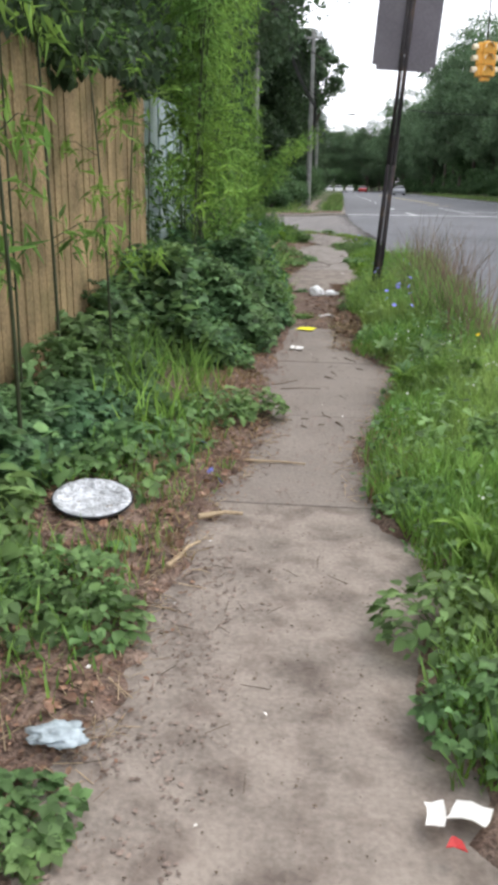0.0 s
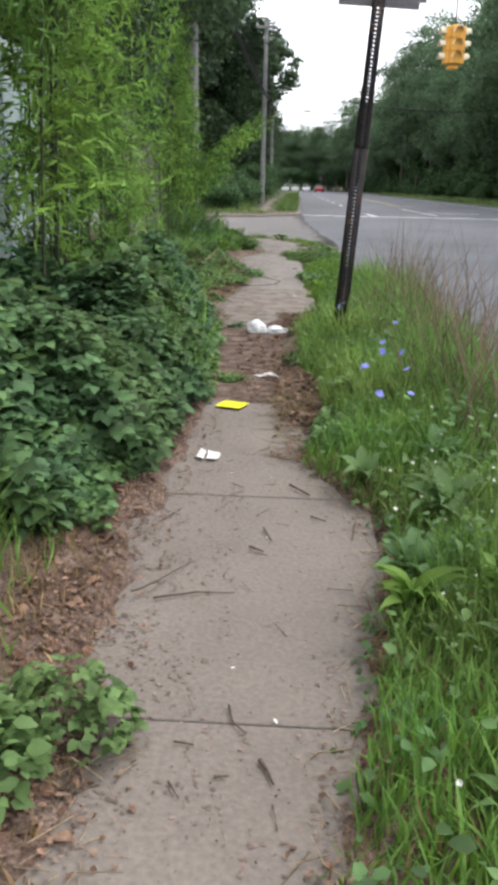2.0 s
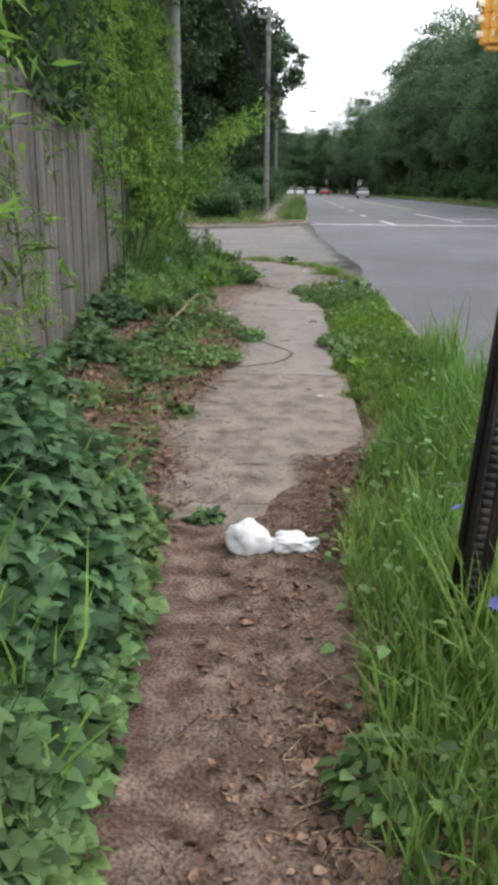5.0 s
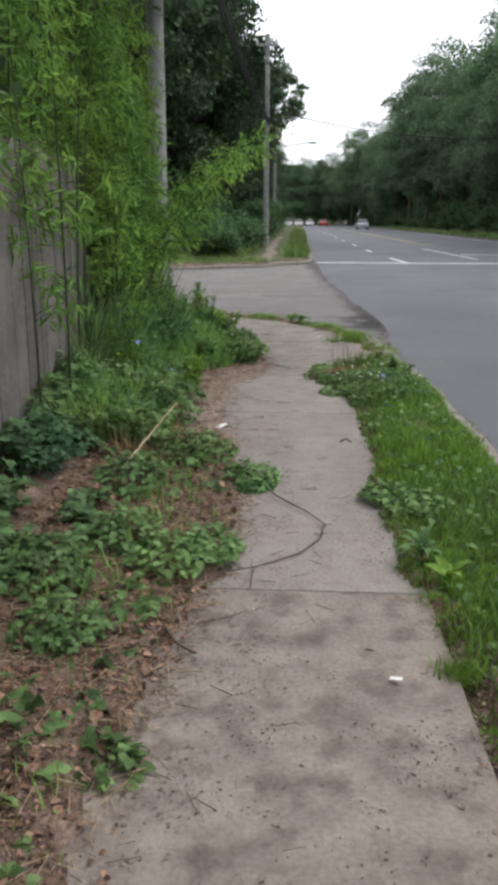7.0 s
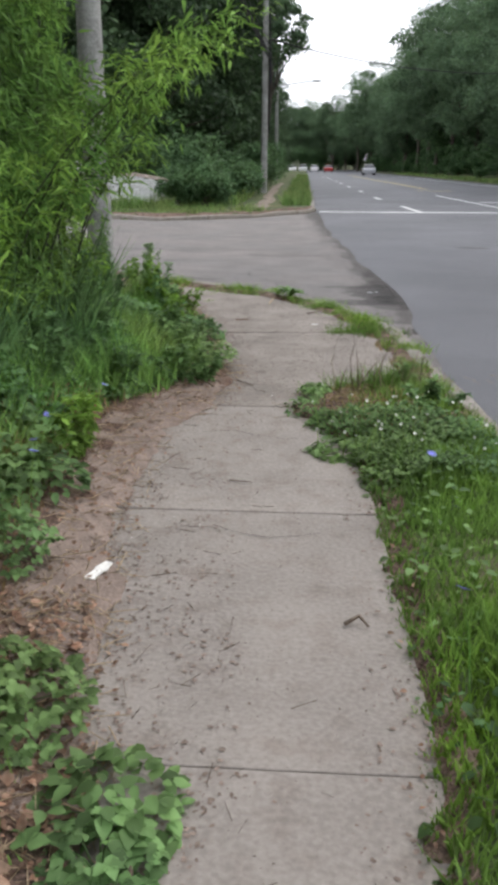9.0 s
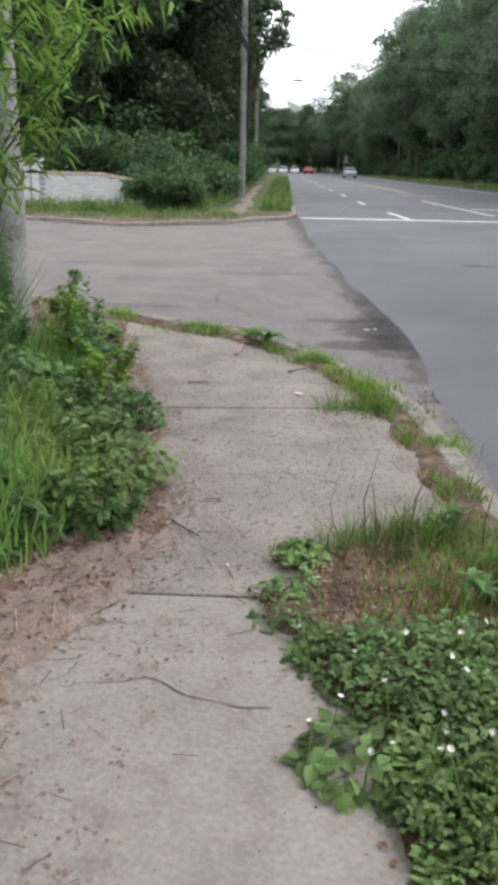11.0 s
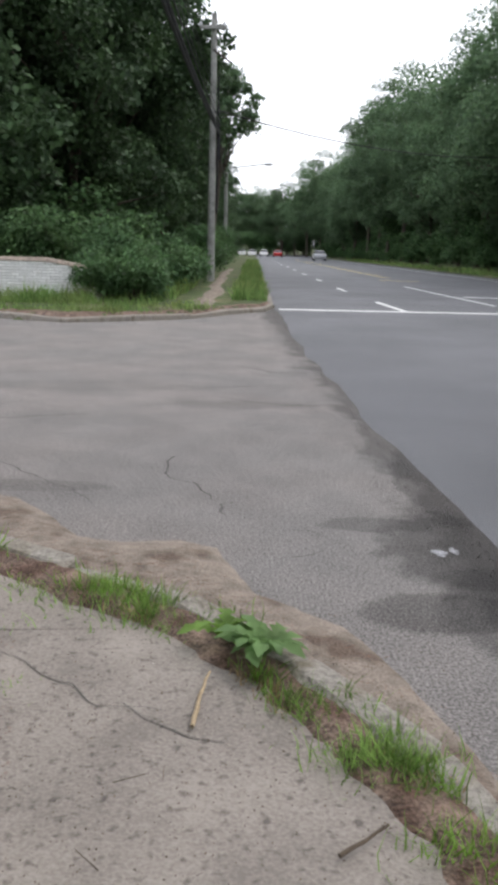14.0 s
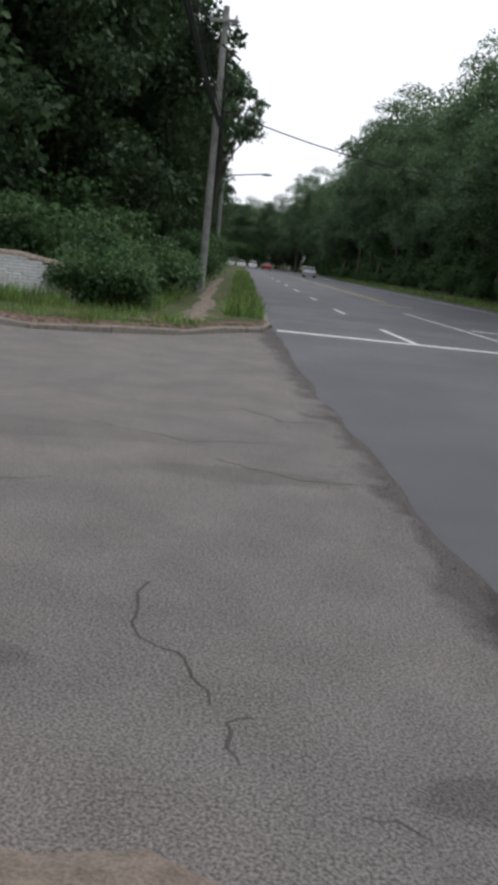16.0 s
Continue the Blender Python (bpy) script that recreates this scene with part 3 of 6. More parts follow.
def blot(name, cx, cy, rx, ry, z, mat, label, seed, turn=0.0, rough=0.5):
    """A flat irregular stain, patch or spill lying on a surface."""
    v, f = [(cx, cy, z)], []
    n = 40
    for k in range(n):
        a = 2 * math.pi * k / n
        r = 1 + rough * (noise.noise((math.cos(a) * 1.3 + seed, math.sin(a) * 1.3, seed)) + 0.5 * noise.noise((math.cos(a) * 4 + seed, math.sin(a) * 4, 2)))
        x, y = rx * r * math.cos(a), ry * r * math.sin(a)
        v.append((cx + x * math.cos(turn) - y * math.sin(turn), cy + x * math.sin(turn) + y * math.cos(turn), z))
    f = [(0, 1 + k, 1 + (k + 1) % n) for k in range(n)]
    return tagged(part_np(name, v, f, mat), label, "stain", kind="structure")


# soil and grass in the joint between slabs and kerb
FARJOINT = resample([p for p in CURB_FAR if -13 < p[0] and p[1] < 60], 0.2)
jv, jf = [], []
for i, p in enumerate(FARJOINT):
    d = (FARJOINT[min(i + 1, len(FARJOINT) - 1)] - FARJOINT[max(i - 1, 0)]).normalized()
    wide = 1.0 if p.y < 38 else 0.35
    for k, (o, z) in enumerate(((0.05, -0.06), (0.12, -0.03), (0.2, 0.01), (0.34, 0.022), (0.5, 0.02), (0.62, -0.03))):
        x, y = p.x - d.y * o * wide, p.y + d.x * o * wide
        jv.append((x, y, z + 0.03 * (float(vnoise(x, y, 0.3)) - 0.5) + float(slope(y))))
    if i:
        for k in range(5):
            a = (i - 1) * 6 + k
            jf.append((a, a + 1, a + 7, a + 6))
tagged(part_np("verge_soil", jv, jf, M_SOIL, smooth=True), "bare soil strip behind the far kerb", "soil", kind="stuff")
JOINT = resample([p for p in CURB_NEAR if 15 < p[1] < 23], 0.06)
jv, jf = [], []
for i, p in enumerate(JOINT):
    d = (JOINT[min(i + 1, len(JOINT) - 1)] - JOINT[max(i - 1, 0)]).normalized()
    for k, (o, z) in enumerate(((0.05, -0.03), (0.1, 0.008), (0.15, 0.022), (0.2, 0.018), (0.26, 0.004), (0.33, -0.02))):
        x, y = p.x - d.y * o, p.y + d.x * o
        jv.append((x, y, z + 0.03 * (float(vnoise(x, y, 0.12)) - 0.45) + 0.014 * (float(vnoise(x, y, 0.05)) - 0.5)))
    if i:
        for k in range(5):
            a = (i - 1) * 6 + k
            jf.append((a, a + 1, a + 7, a + 6))
tagged(part_np("joint_soil", jv, jf, M_SOIL, smooth=True), "strip of soil between pavement and kerb", "soil", kind="stuff")
blot("paint_splash", 1.2, 22.0, 0.035, 0.05, -0.1365, M_SPLASH, "splash of white paint on the asphalt", 2.0, 0.2, 0.7)
blot("paint_splash", 1.28, 22.03, 0.022, 0.04, -0.1365, M_SPLASH, "splash of white paint on the asphalt", 5.0, 0.2, 0.7)

# cracks in the old asphalt
def crack(points, width, z=-0.1385):
    pts = resample(points, 0.05)
    v, f = [], []
    for i, p in enumerate(pts):
        d = (pts[min(i + 1, len(pts) - 1)] - pts[max(i - 1, 0)]).normalized()
        w = width * (0.35 + 0.9 * float(vnoise(p.x * 3, p.y * 3, 0.2)))
        o = (float(vnoise(p.x, p.y + 5, 0.08)) - 0.5) * 0.05
        for s in (-1, 1):
            v.append((p.x - d.y * (s * w + o), p.y + d.x * (s * w + o), z))
    for i in range(len(pts) - 1):
        f.append((2 * i, 2 * i + 1, 2 * i + 3, 2 * i + 2))
    return tagged(part_np("crack", v, f, M_CRACK), "dark crack in the old asphalt", "crack", kind="structure")


for line, w in (([(-0.33, 23.86), (-0.35, 23.42), (-0.3, 23.28), (-0.11, 23.15), (0.02, 22.84)], 0.007), ([(0.14, 22.79), (0.06, 22.73), (0.1, 22.5)], 0.008),
                ([(-2.2, 23.9), (-1.5, 23.6), (-0.9, 23.0), (-0.7, 22.7)], 0.006), ([(0.45, 22.32), (0.55, 22.3), (0.62, 22.24)], 0.006), ([(0.4, 21.9), (0.55, 21.93), (0.62, 22.0)], 0.005),
                ([(-0.1, 26.3), (0.5, 25.9), (0.95, 25.95)], 0.013), ([(0.1, 28.5), (0.5, 28.0), (0.9, 28.1)], 0.02), ([(-1.2, 27.2), (-0.3, 26.8), (0.3, 27.0)], 0.012),
                ([(0.35, 31.5), (0.8, 31.2)], 0.03), ([(-3, 25.2), (-2, 25.0), (-1.1, 25.4)], 0.01)):
    crack(line, w)


for line, w in (([(-0.75, 20.6), (-0.55, 20.55), (-0.43, 20.44), (-0.33, 20.36), (-0.21, 20.25)], 0.005), ([(-0.14, 20.27), (-0.02, 20.16), (0.06, 20.09), (0.17, 20.06)], 0.005), ([(-0.2, 20.26), (-0.08, 20.25), (-0.02, 20.25)], 0.003),
                ([(-0.16, 16.05), (0.05, 16.1), (0.22, 16.02), (0.4, 16.0)], 0.005), ([(0.1, 14.86), (0.3, 14.8), (0.5, 14.85)], 0.003)):
    crack(line, w * 0.5, 0.0062)


# road markings
def stripe(name, a, b, width, mat, label, z=-0.119):
    a, b = Vector((*a, 0)), Vector((*b, 0))
    d = (b - a).normalized()
    s = Vector((-d.y, d.x, 0)) * width / 2
    n = max(1, int((b - a).length / 4))
    v, f = [], []
    for i in range(n + 1):
        p = a.lerp(b, i / n)
        for q in (p - s, p + s):
            v.append((q.x, q.y, z + float(slope(p.y))))
    for i in range(n):
        f.append((2 * i, 2 * i + 1, 2 * i + 3, 2 * i + 2))
    return tagged(part_np(name, v, f, mat), label, "road marking", kind="structure")


stripe("stop_line", (0.85, 38.35), (14.0, 38.6), 0.34, M_PAINT, "white stop line across the main road")
stripe("lane_dash", (3.92, 38.6), (3.75, 42.4), 0.16, M_PAINT, "white dash of the lane line")
for y in (48.6, 58.6, 69.5, 80.5, 91.5, 103, 114, 126, 140):
    stripe("lane_dash", (3.55 - (y - 48) * 0.008, y), (3.5 - (y - 48) * 0.008, y + 2.8), 0.14, M_PAINT, "white dash of the lane line")
stripe("turn_lane_line", (6.95, 41.6), (6.6, 54), 0.13, M_PAINT, "white line beside the turn lane")
stripe("turn_bar", (7.2, 46.3), (9.6, 45.5), 0.3, M_PAINT, "white bar in the turn lane")
stripe("yellow_bar", (6.7, 62.2), (8.5, 61.3), 0.35, M_YPAINT, "worn pale yellow bar between the lanes")
stripe("centre_line", (7.6, 66), (6.6, 150), 0.12, M_YPAINT, "worn yellow centre line")
stripe("centre_line", (7.9, 66), (6.9, 150), 0.12, M_YPAINT, "worn yellow centre line")
stripe("edge_line", (13.6, 40), (13.0, 160), 0.12, M_PAINT, "thin white edge line of the road")
blot("road_patch", 3.4, 27.3, 0.3, 0.12, -0.121, M_DAMP, "small dark patch on the road", 3.0, 0.0, 0.6)

# ---- fences ----
def board_fence(name, x, y0, y1, width, gap, height, mat, label, jitter, point):
    f = thing(name, label, "fence", pose(x, y0, 0))
    bm = bmesh.new()
    w, t = width / 2, 0.01
    prof = [(-w, 0), (w, 0), (w, height - point), (w * 0.35, height), (-w * 0.35, height), (-w, height - point)]
    a = [bm.verts.new((-t, p, q)) for p, q in prof]
    b = [bm.verts.new((t, p, q)) for p, q in prof]
    bm.faces.new(a[::-1])
    bm.faces.new(b)
    for i in range(6):
        bm.faces.new((a[i], a[(i + 1) % 6], b[(i + 1) % 6], b[i]))
    first = part("board", bm, mat, f)
    n = int((y1 - y0) / (width + gap))
    for i in range(n):
        ob = first if i == 0 else first.copy()
        if i:
            scene.collection.objects.link(ob)
        ob.location = (random.uniform(-1, 1) * 0.004, i * (width + gap), random.uniform(-1, 1) * jitter - 0.02)
        ob.rotation_euler = (radians(random.uniform(-1, 1) * 0.5), 0, radians(random.uniform(-1, 1) * 1.5))
    for z in (0.35, height * 0.55, height - 0.3):
        part("rail", boxed((0.04, y1 - y0, 0.085), (-0.034, (y1 - y0) / 2, z), 0.004), mat, f)
    for k in range(int((y1 - y0) / 2.3) + 1):
        part("post", boxed((0.09, 0.09, height + 0.02), (-0.1, 0.05 + k * 2.3, height / 2 - 0.03), 0.006), mat, f)
    return f


board_fence("wooden_fence", -1.12, -3.2, 6.02, 0.105, 0.012, 2.05, M_TANWOOD, "tan wooden picket fence behind the weeds", 0.02, 0.05)
grey_fence = board_fence("wooden_fence", -0.95, 9.25, 17.15, 0.145, 0.004, 1.93, M_GREYWOOD, "weathered grey wooden board fence overgrown with bamboo", 0.03, 0.004)
grey_fence.matrix_world = pose(-0.95, 9.25, 0, 0, 0, 5.8)
panel = thing("fence_panel", "pale blue-grey panel between two wooden fences", "fence panel", pose(-1.3, 7.65, 0))
part("sheet", boxed((0.03, 3.2, 2.1), (0, 0, 1.03), 0.004), M_BLUEWALL, panel)
for k in range(9):
    part("batten", boxed((0.02, 0.045, 2.1), (0.024, -1.55 + k * 0.388, 1.03), 0.004), M_BLUEWALL, panel)

# ---- sign on its leaning post ----
def u_channel(height, hole_from):
    pieces = []
    for sx in (-1, 1):
        for dx, dy, wx, wy in ((sx * 0.019, 0.0, 0.012, 0.004), (sx * 0.027, 0.016, 0.004, 0.034), (sx * 0.035, 0.032, 0.02, 0.004)):
            bm = boxed((wx, wy, height), (dx, dy, height / 2))
            pieces.append(([tuple(v.co) for v in bm.verts], [[v.index for v in f.verts] for f in bm.faces]))
            bm.free()
    z = 0.01
    while z < height - 0.02:
        tall = 0.0155 if z > hole_from else 0.0255
        for sx, wide in ((0, 0.028), (-0.0105, 0.009), (0.0105, 0.009)):
            high = tall if sx == 0 else 0.0255
            bm = boxed((wide, 0.0038 - abs(sx) * 0.05, high), (sx, 0, z + high / 2))
            pieces.append(([tuple(v.co) for v in bm.verts], [[v.index for v in f.verts] for f in bm.faces]))
            bm.free()
        z += 0.0255
    return join(pieces)


sign = thing("road_sign", "grey back of a rectangular road sign on a leaning dark post", "road sign", pose(0, 0, 0))
up = Vector((0.067, -0.03, 1)).normalized()
side = Vector((1, -0.08, 0))
side = (side - up * side.dot(up)).normalized()
POST = Matrix.Translation((0.925, 8.08, -0.25)) @ Matrix((side, up.cross(side), up)).transposed().to_4x4()
sign.matrix_world = POST
pv, pf = u_channel(2.05, 0.9)
part_np("post", pv * np.array([1.15, 1.15, 1]), pf, M_DARKMETAL, sign, "dark rusty steel channel post")
pv, pf = u_channel(1.65, 0.0)
part_np("post_extension", pv + np.array([0, -0.008, 1.75]), pf, M_DARKMETAL, sign, "perforated upper post")
bm = bmesh.new()
box(bm, (0.64, 0.004, 0.84), (0, 0.045, 3.08))
vert_edges = [e for e in bm.edges if abs(e.verts[0].co.y - e.verts[1].co.y) > 0.002]
bmesh.ops.bevel(bm, geom=vert_edges, offset=0.045, segments=4, affect="EDGES")
part("plate", bm, M_SIGNBACK, sign, "plain grey metal back of the sign")
for z in (2.8, 3.36):
    bm = bmesh.new()
    bmesh.ops.create_cone(bm, segments=8, radius1=0.011, radius2=0.009, depth=0.03, cap_ends=True, matrix=pose(0, -0.014, z, 90))
    part("bolt", bm, M_STEEL, sign)

# ---- poles and cables ----
def utility_pole(x, y, height, radius, label, lean=(0, 0)):
    p = thing("utility_pole", label, "utility pole", pose(x, y, float(slope(y))), "utility poles along the road")
    v, f = tube([(lean[0] * z, lean[1] * z, z) for z in np.linspace(-0.3, height, 12)], [radius * (1 - 0.32 * k / 11) for k in range(12)], 14)
    n = len(v)
    v.append((lean[0] * height, lean[1] * height, height + 0.02))
    part_np("shaft", v, f, M_POLE, p, smooth=True)
    return p


def bar(parent, name, a, b, r, mat, n=6, label=""):
    v, f = tube([a, Vector(a).lerp(Vector(b), 0.5), b], r, n)
    return part_np(name, v, f, mat, parent, label)


near_pole = utility_pole(-1.68, 20.60, 9.5, 0.13, "grey weathered wooden utility pole among bamboo and weeds")
far_pole = utility_pole(-1.48, 51.9, 9.75, 0.155, "grey wooden utility pole at the edge of the woods", (0.004, 0))
part("crossarm", boxed((1.0, 0.1, 0.12), (0, -0.18, 9.25), 0.01), M_POLE, far_pole)
for sx in (-0.45, 0.42):
    bm = bmesh.new()
    bmesh.ops.create_cone(bm, segments=8, radius1=0.06, radius2=0.03, depth=0.16, cap_ends=True, matrix=pose(sx, -0.18, 9.38))
    part("insulator", bm, M_STEEL, far_pole)
bar(far_pole, "bracket", (0, -0.1, 8.5), (0.7, -0.1, 8.05), 0.035, M_DARKMETAL)
bar(far_pole, "riser_conduit", (0.21, -0.1, 2.6), (0.23, -0.1, 7.6), 0.035, M_CABLE, label="black riser conduit")
bar(far_pole, "cable_box", (0.25, -0.12, 4.6), (0.25, -0.12, 5.9), 0.07, M_CABLE)
lamp_pole = utility_pole(-2.2, 90, 10.0, 0.17, "distant utility pole carrying a street lamp")
bar(lamp_pole, "lamp_arm", (0, 0, 7.7), (3.0, 0, 8.1), 0.06, M_STEEL)
bm = bmesh.new()
bmesh.ops.create_uvsphere(bm, u_segments=12, v_segments=8, radius=1, matrix=pose(3.4, 0, 8.1) @ Matrix.Diagonal((0.45, 0.2, 0.12, 1)))
part("lamp_head", bm, M_STEEL, lamp_pole)


def cable(a, b, sag, r, label):
    a, b = Vector(a), Vector(b)
    pts = []
    for i in range(17):
        u = i / 16
        pts.append(a.lerp(b, u) - Vector((0, 0, 4 * sag * u * (1 - u))))
    v, f = tube(pts, r, 6)
    return tagged(part_np("overhead_cable", v, f, M_CABLE), label, "cable", "overhead cables")


CABLE_LABEL = "black overhead cable between two utility poles"
for i, (za, zb, sag, r) in enumerate(((6.1, 5.4, 0.45, 0.04), (6.2, 5.5, 0.4, 0.032), (6.35, 5.65, 0.5, 0.024), (6.5, 5.85, 0.42, 0.022), (6.75, 6.1, 0.45, 0.012), (7.0, 6.4, 0.4, 0.012), (7.2, 6.7, 0.5, 0.01))):
    cable((-1.6 + 0.01 * i, 20.6, za), (-1.2, 51.75, zb), sag, r, CABLE_LABEL)
    cable((-1.62, 20.57, za), (-1.45 - 0.05 * i, -14, za + 0.2), 0.5, r, CABLE_LABEL)
for zb in (5.5, 6.2, 7.0):
    cable((-1.3, 52, zb), (-2.1, 90, zb + 0.8), 0.5, 0.02, CABLE_LABEL)
cable((-1.3, 51.9, 6.25), (17.5, 66, 6.6), 0.9, 0.025, "thin black cable crossing above the road")
cable((-1.62, 20.6, 8.6), (18, 44.49, 8.4), 1.4, 0.009, "thin steel span wire that carries the traffic signal")

# ---- traffic signal ----
signal = thing("traffic_signal", "yellow traffic signal hanging above the crossing, seen from behind", "traffic signal", pose(4.95, 28.6, 4.55))
for k, turn in enumerate((0, 90, 180, 270)):
    head = new("signal_head")
    head.parent = signal
    head.matrix_world = pose(4.95, 28.6, 4.55, 0, 0, turn + 8)
    bm = bmesh.new()
    for s in range(3):
        box(bm, (0.31, 0.17, 0.325), (0, -0.2, 0.17 + s * 0.335), 0.02)
    me = bpy.data.meshes.new("signal_head")
    bm.to_mesh(me)
    bm.free()
    me.materials.append(M_SIGNAL)
    bpy.data.objects.remove(head)
    head = new("signal_head", me)
    head.parent = signal
    head.matrix_local = pose(0, 0, 0, 0, 0, turn + 8)
    for s in range(3):
        v, f = [], []
        for yy in (-0.285, -0.45):
            for a in range(9):
                w = math.radians(-10 + a * 200 / 8)
                v.append((0.135 * math.cos(w), yy, 0.17 + s * 0.335 + 0.135 * math.sin(w)))
        f = [(i, i + 1, i + 10, i + 9) for i in range(8)]
        part_np("visor", v, f, M_LENS, head, "pale signal visor")
part("core", boxed((0.22, 0.22, 1.05), (0, 0, 0.52), 0.02), M_SIGNAL, signal)
part("bracket", boxed((0.3, 0.3, 0.1), (0, 0, -0.08), 0.02), M_SIGNAL, signal)
bar(signal, "hanger", (0, 0, 1.0), (0, 0, 2.76), 0.025, M_DARKMETAL)

# ---- white brick wall ----
wall = thing("brick_wall", "low white-painted brick wall with a pillar beside the side street", "brick wall", pose(-6.6, 38.3, 0.0))
z0 = float(slope(38.3))
part("core", boxed((0.44, 0.44, 1.22), (0, 0, 0.58 + z0)), M_MORTAR, wall)
part("core", boxed((1.2, 0.19, 0.86), (0.84, 0, 0.40 + z0)), M_MORTAR, wall)
part("core", boxed((1.0, 0.19, 0.78), (1.9, 0, 0.36 + z0)), M_MORTAR, wall)
part("core", boxed((0.8, 0.19, 0.66), (2.75, 0, 0.3 + z0)), M_MORTAR, wall)
first = part("brick", boxed((0.2, 0.215, 0.058), bevel=0.006), M_WBRICK, wall)
first.location = (0.34, 0, 0.03 + z0)


def more(src, x, y, z, rz=0.0):
    ob = src.copy()
    scene.collection.objects.link(ob)
    ob.location = (x, y, z)
    ob.rotation_euler = (0, 0, rz)
    return ob


for r in range(13):
    z = 0.03 + z0 + r * 0.068
    for k in range(14):
        x = 0.34 + k * 0.21 + (0.105 if r % 2 else 0)
        top = 0.9 if x < 1.9 else 0.9 - (x - 1.9) * 0.16
        if z - z0 < top - 0.03 and (r or k):
            more(first, x + random.uniform(-1, 1) * 0.003, random.uniform(-1, 1) * 0.004, z)
for r in range(18):
    z = 0.03 + z0 + r * 0.068
    for sy in (-0.13, 0.13):
        for sx in (-0.13, 0.13):
            more(first, sx + (0.006 if r % 2 else -0.006), sy, z)
cap_brick = part("cap_brick", boxed((0.062, 0.25, 0.09), bevel=0.006), M_BRICKCAP, wall)
cap_brick.location = (0.28, 0, 0.9 + z0)
for k in range(1, 38):
    x = 0.28 + k * 0.07
    more(cap_brick, x, 0, 0.93 + z0 - max(0, x - 1.9) * 0.16)
part("pillar_cap", boxed((0.54, 0.54, 0.1), (0, 0, 1.27 + z0), 0.012), M_WBRICK, wall)
pathv, pathf = [], []
for i, y in enumerate(np.arange(35.6, 75, 0.25)):
    cx = -0.95 - 0.01 * (y - 36) + 0.25 * (float(vnoise(y, 0, 3.0)) - 0.5) - max(0, 37.0 - y) * 0.5
    w = 0.26 + 0.22 * (float(vnoise(y, 4, 0.6)) - 0.5) + max(0, 37.2 - y) * 0.55
    for k in range(5):
        u = (k - 2) / 2
        x = cx + u * w + (0.06 * (float(vnoise(y * 3, k * 7, 0.5)) - 0.5))
        x = min(x, float(np.interp(y, [34.3, 35.2, 36.5, 37.7, 39], [-2.1, -1.0, -0.3, 0.5, 0.72])) - 0.2)
        pathv.append((x, y, 0.028 - 0.03 * u * u + float(slope(y))))
    if i:
        for k in range(4):
            a = (i - 1) * 5 + k
            pathf.append((a, a + 1, a + 6, a + 5))
tagged(part_np("dirt_path", pathv, pathf, M_SAND, smooth=True), "narrow trodden dirt path between grass and shrubs", "path", kind="structure")


# ---- trees ----
def rnd_unit(n, g):
    v = g.normal(size=(n, 3))
    return v / np.linalg.norm(v, axis=1)[:, None]


def tree(name, seed, height, spread, base, leaf, clumps, per, leafmat, label, trunk_r=0.22, group="", low=False):
    """A tree: tapered trunk, limbs to its clumps, and a crown of leaf clumps with gaps."""
    g = np.random.default_rng(seed)
    t = thing(name, label, "tree", None, group)
    cz, hz = (height + base) / 2, (height - base) / 2
    c = rnd_unit(clumps, g) * (g.random(clumps) ** 0.42)[:, None]
    lump = 1 + 0.25 * np.sin(3 * np.arctan2(c[:, 1], c[:, 0]) + seed) * g.random(clumps)
    c = c * np.array([spread, spread, hz]) * lump[:, None] + np.array([0, 0, cz])
    c[:, :2] *= np.where(c[:, 2] < cz, 1.0, 1.0 - 0.35 * ((c[:, 2] - cz) / hz) ** 2)[:, None]
    pieces = [tube([(0, 0, -0.4), (0.05, 0.02, base * 0.6), (g.normal() * 0.15, g.normal() * 0.15, base + hz * 0.7), (g.normal() * 0.3, g.normal() * 0.3, height * 0.86)],
                   [trunk_r * 1.25, trunk_r, trunk_r * 0.6, trunk_r * 0.15], 8)]
    for k in range(0, clumps, max(1, clumps // 22)):
        z = min(c[k, 2] * 0.75, height * 0.8)
        pieces.append(tube([(0, 0, z * 0.8), tuple(np.array([c[k, 0] * 0.5, c[k, 1] * 0.5, (z + c[k, 2]) / 2])), tuple(c[k])], [trunk_r * 0.35, trunk_r * 0.2, trunk_r * 0.05], 5))
    v, f = join(pieces)
    part_np("trunk", v, f, M_BARK, t, smooth=True)
    n = clumps * per
    idx = np.repeat(np.arange(clumps), per)
    r = (0.6 + 0.8 * g.random(clumps))[idx] * spread * 0.36
    d = rnd_unit(n, g) * (g.random(n) ** 0.3)[:, None] * r[:, None] * np.array([1, 1, 0.76])
    d[:, 2] = np.where(g.random(n) < 0.7, np.abs(d[:, 2]), d[:, 2] * 0.6)
    p = c[idx] + d
    v, f = scatter(LEAF2, p, g.random(n) * 6.28, g.normal(size=n) * 0.6 - 0.4, g.normal(size=n) * 0.6, leaf * (0.6 + 0.8 * g.random(n)))
    part_np("crown", v, f, leafmat, t)
    return t


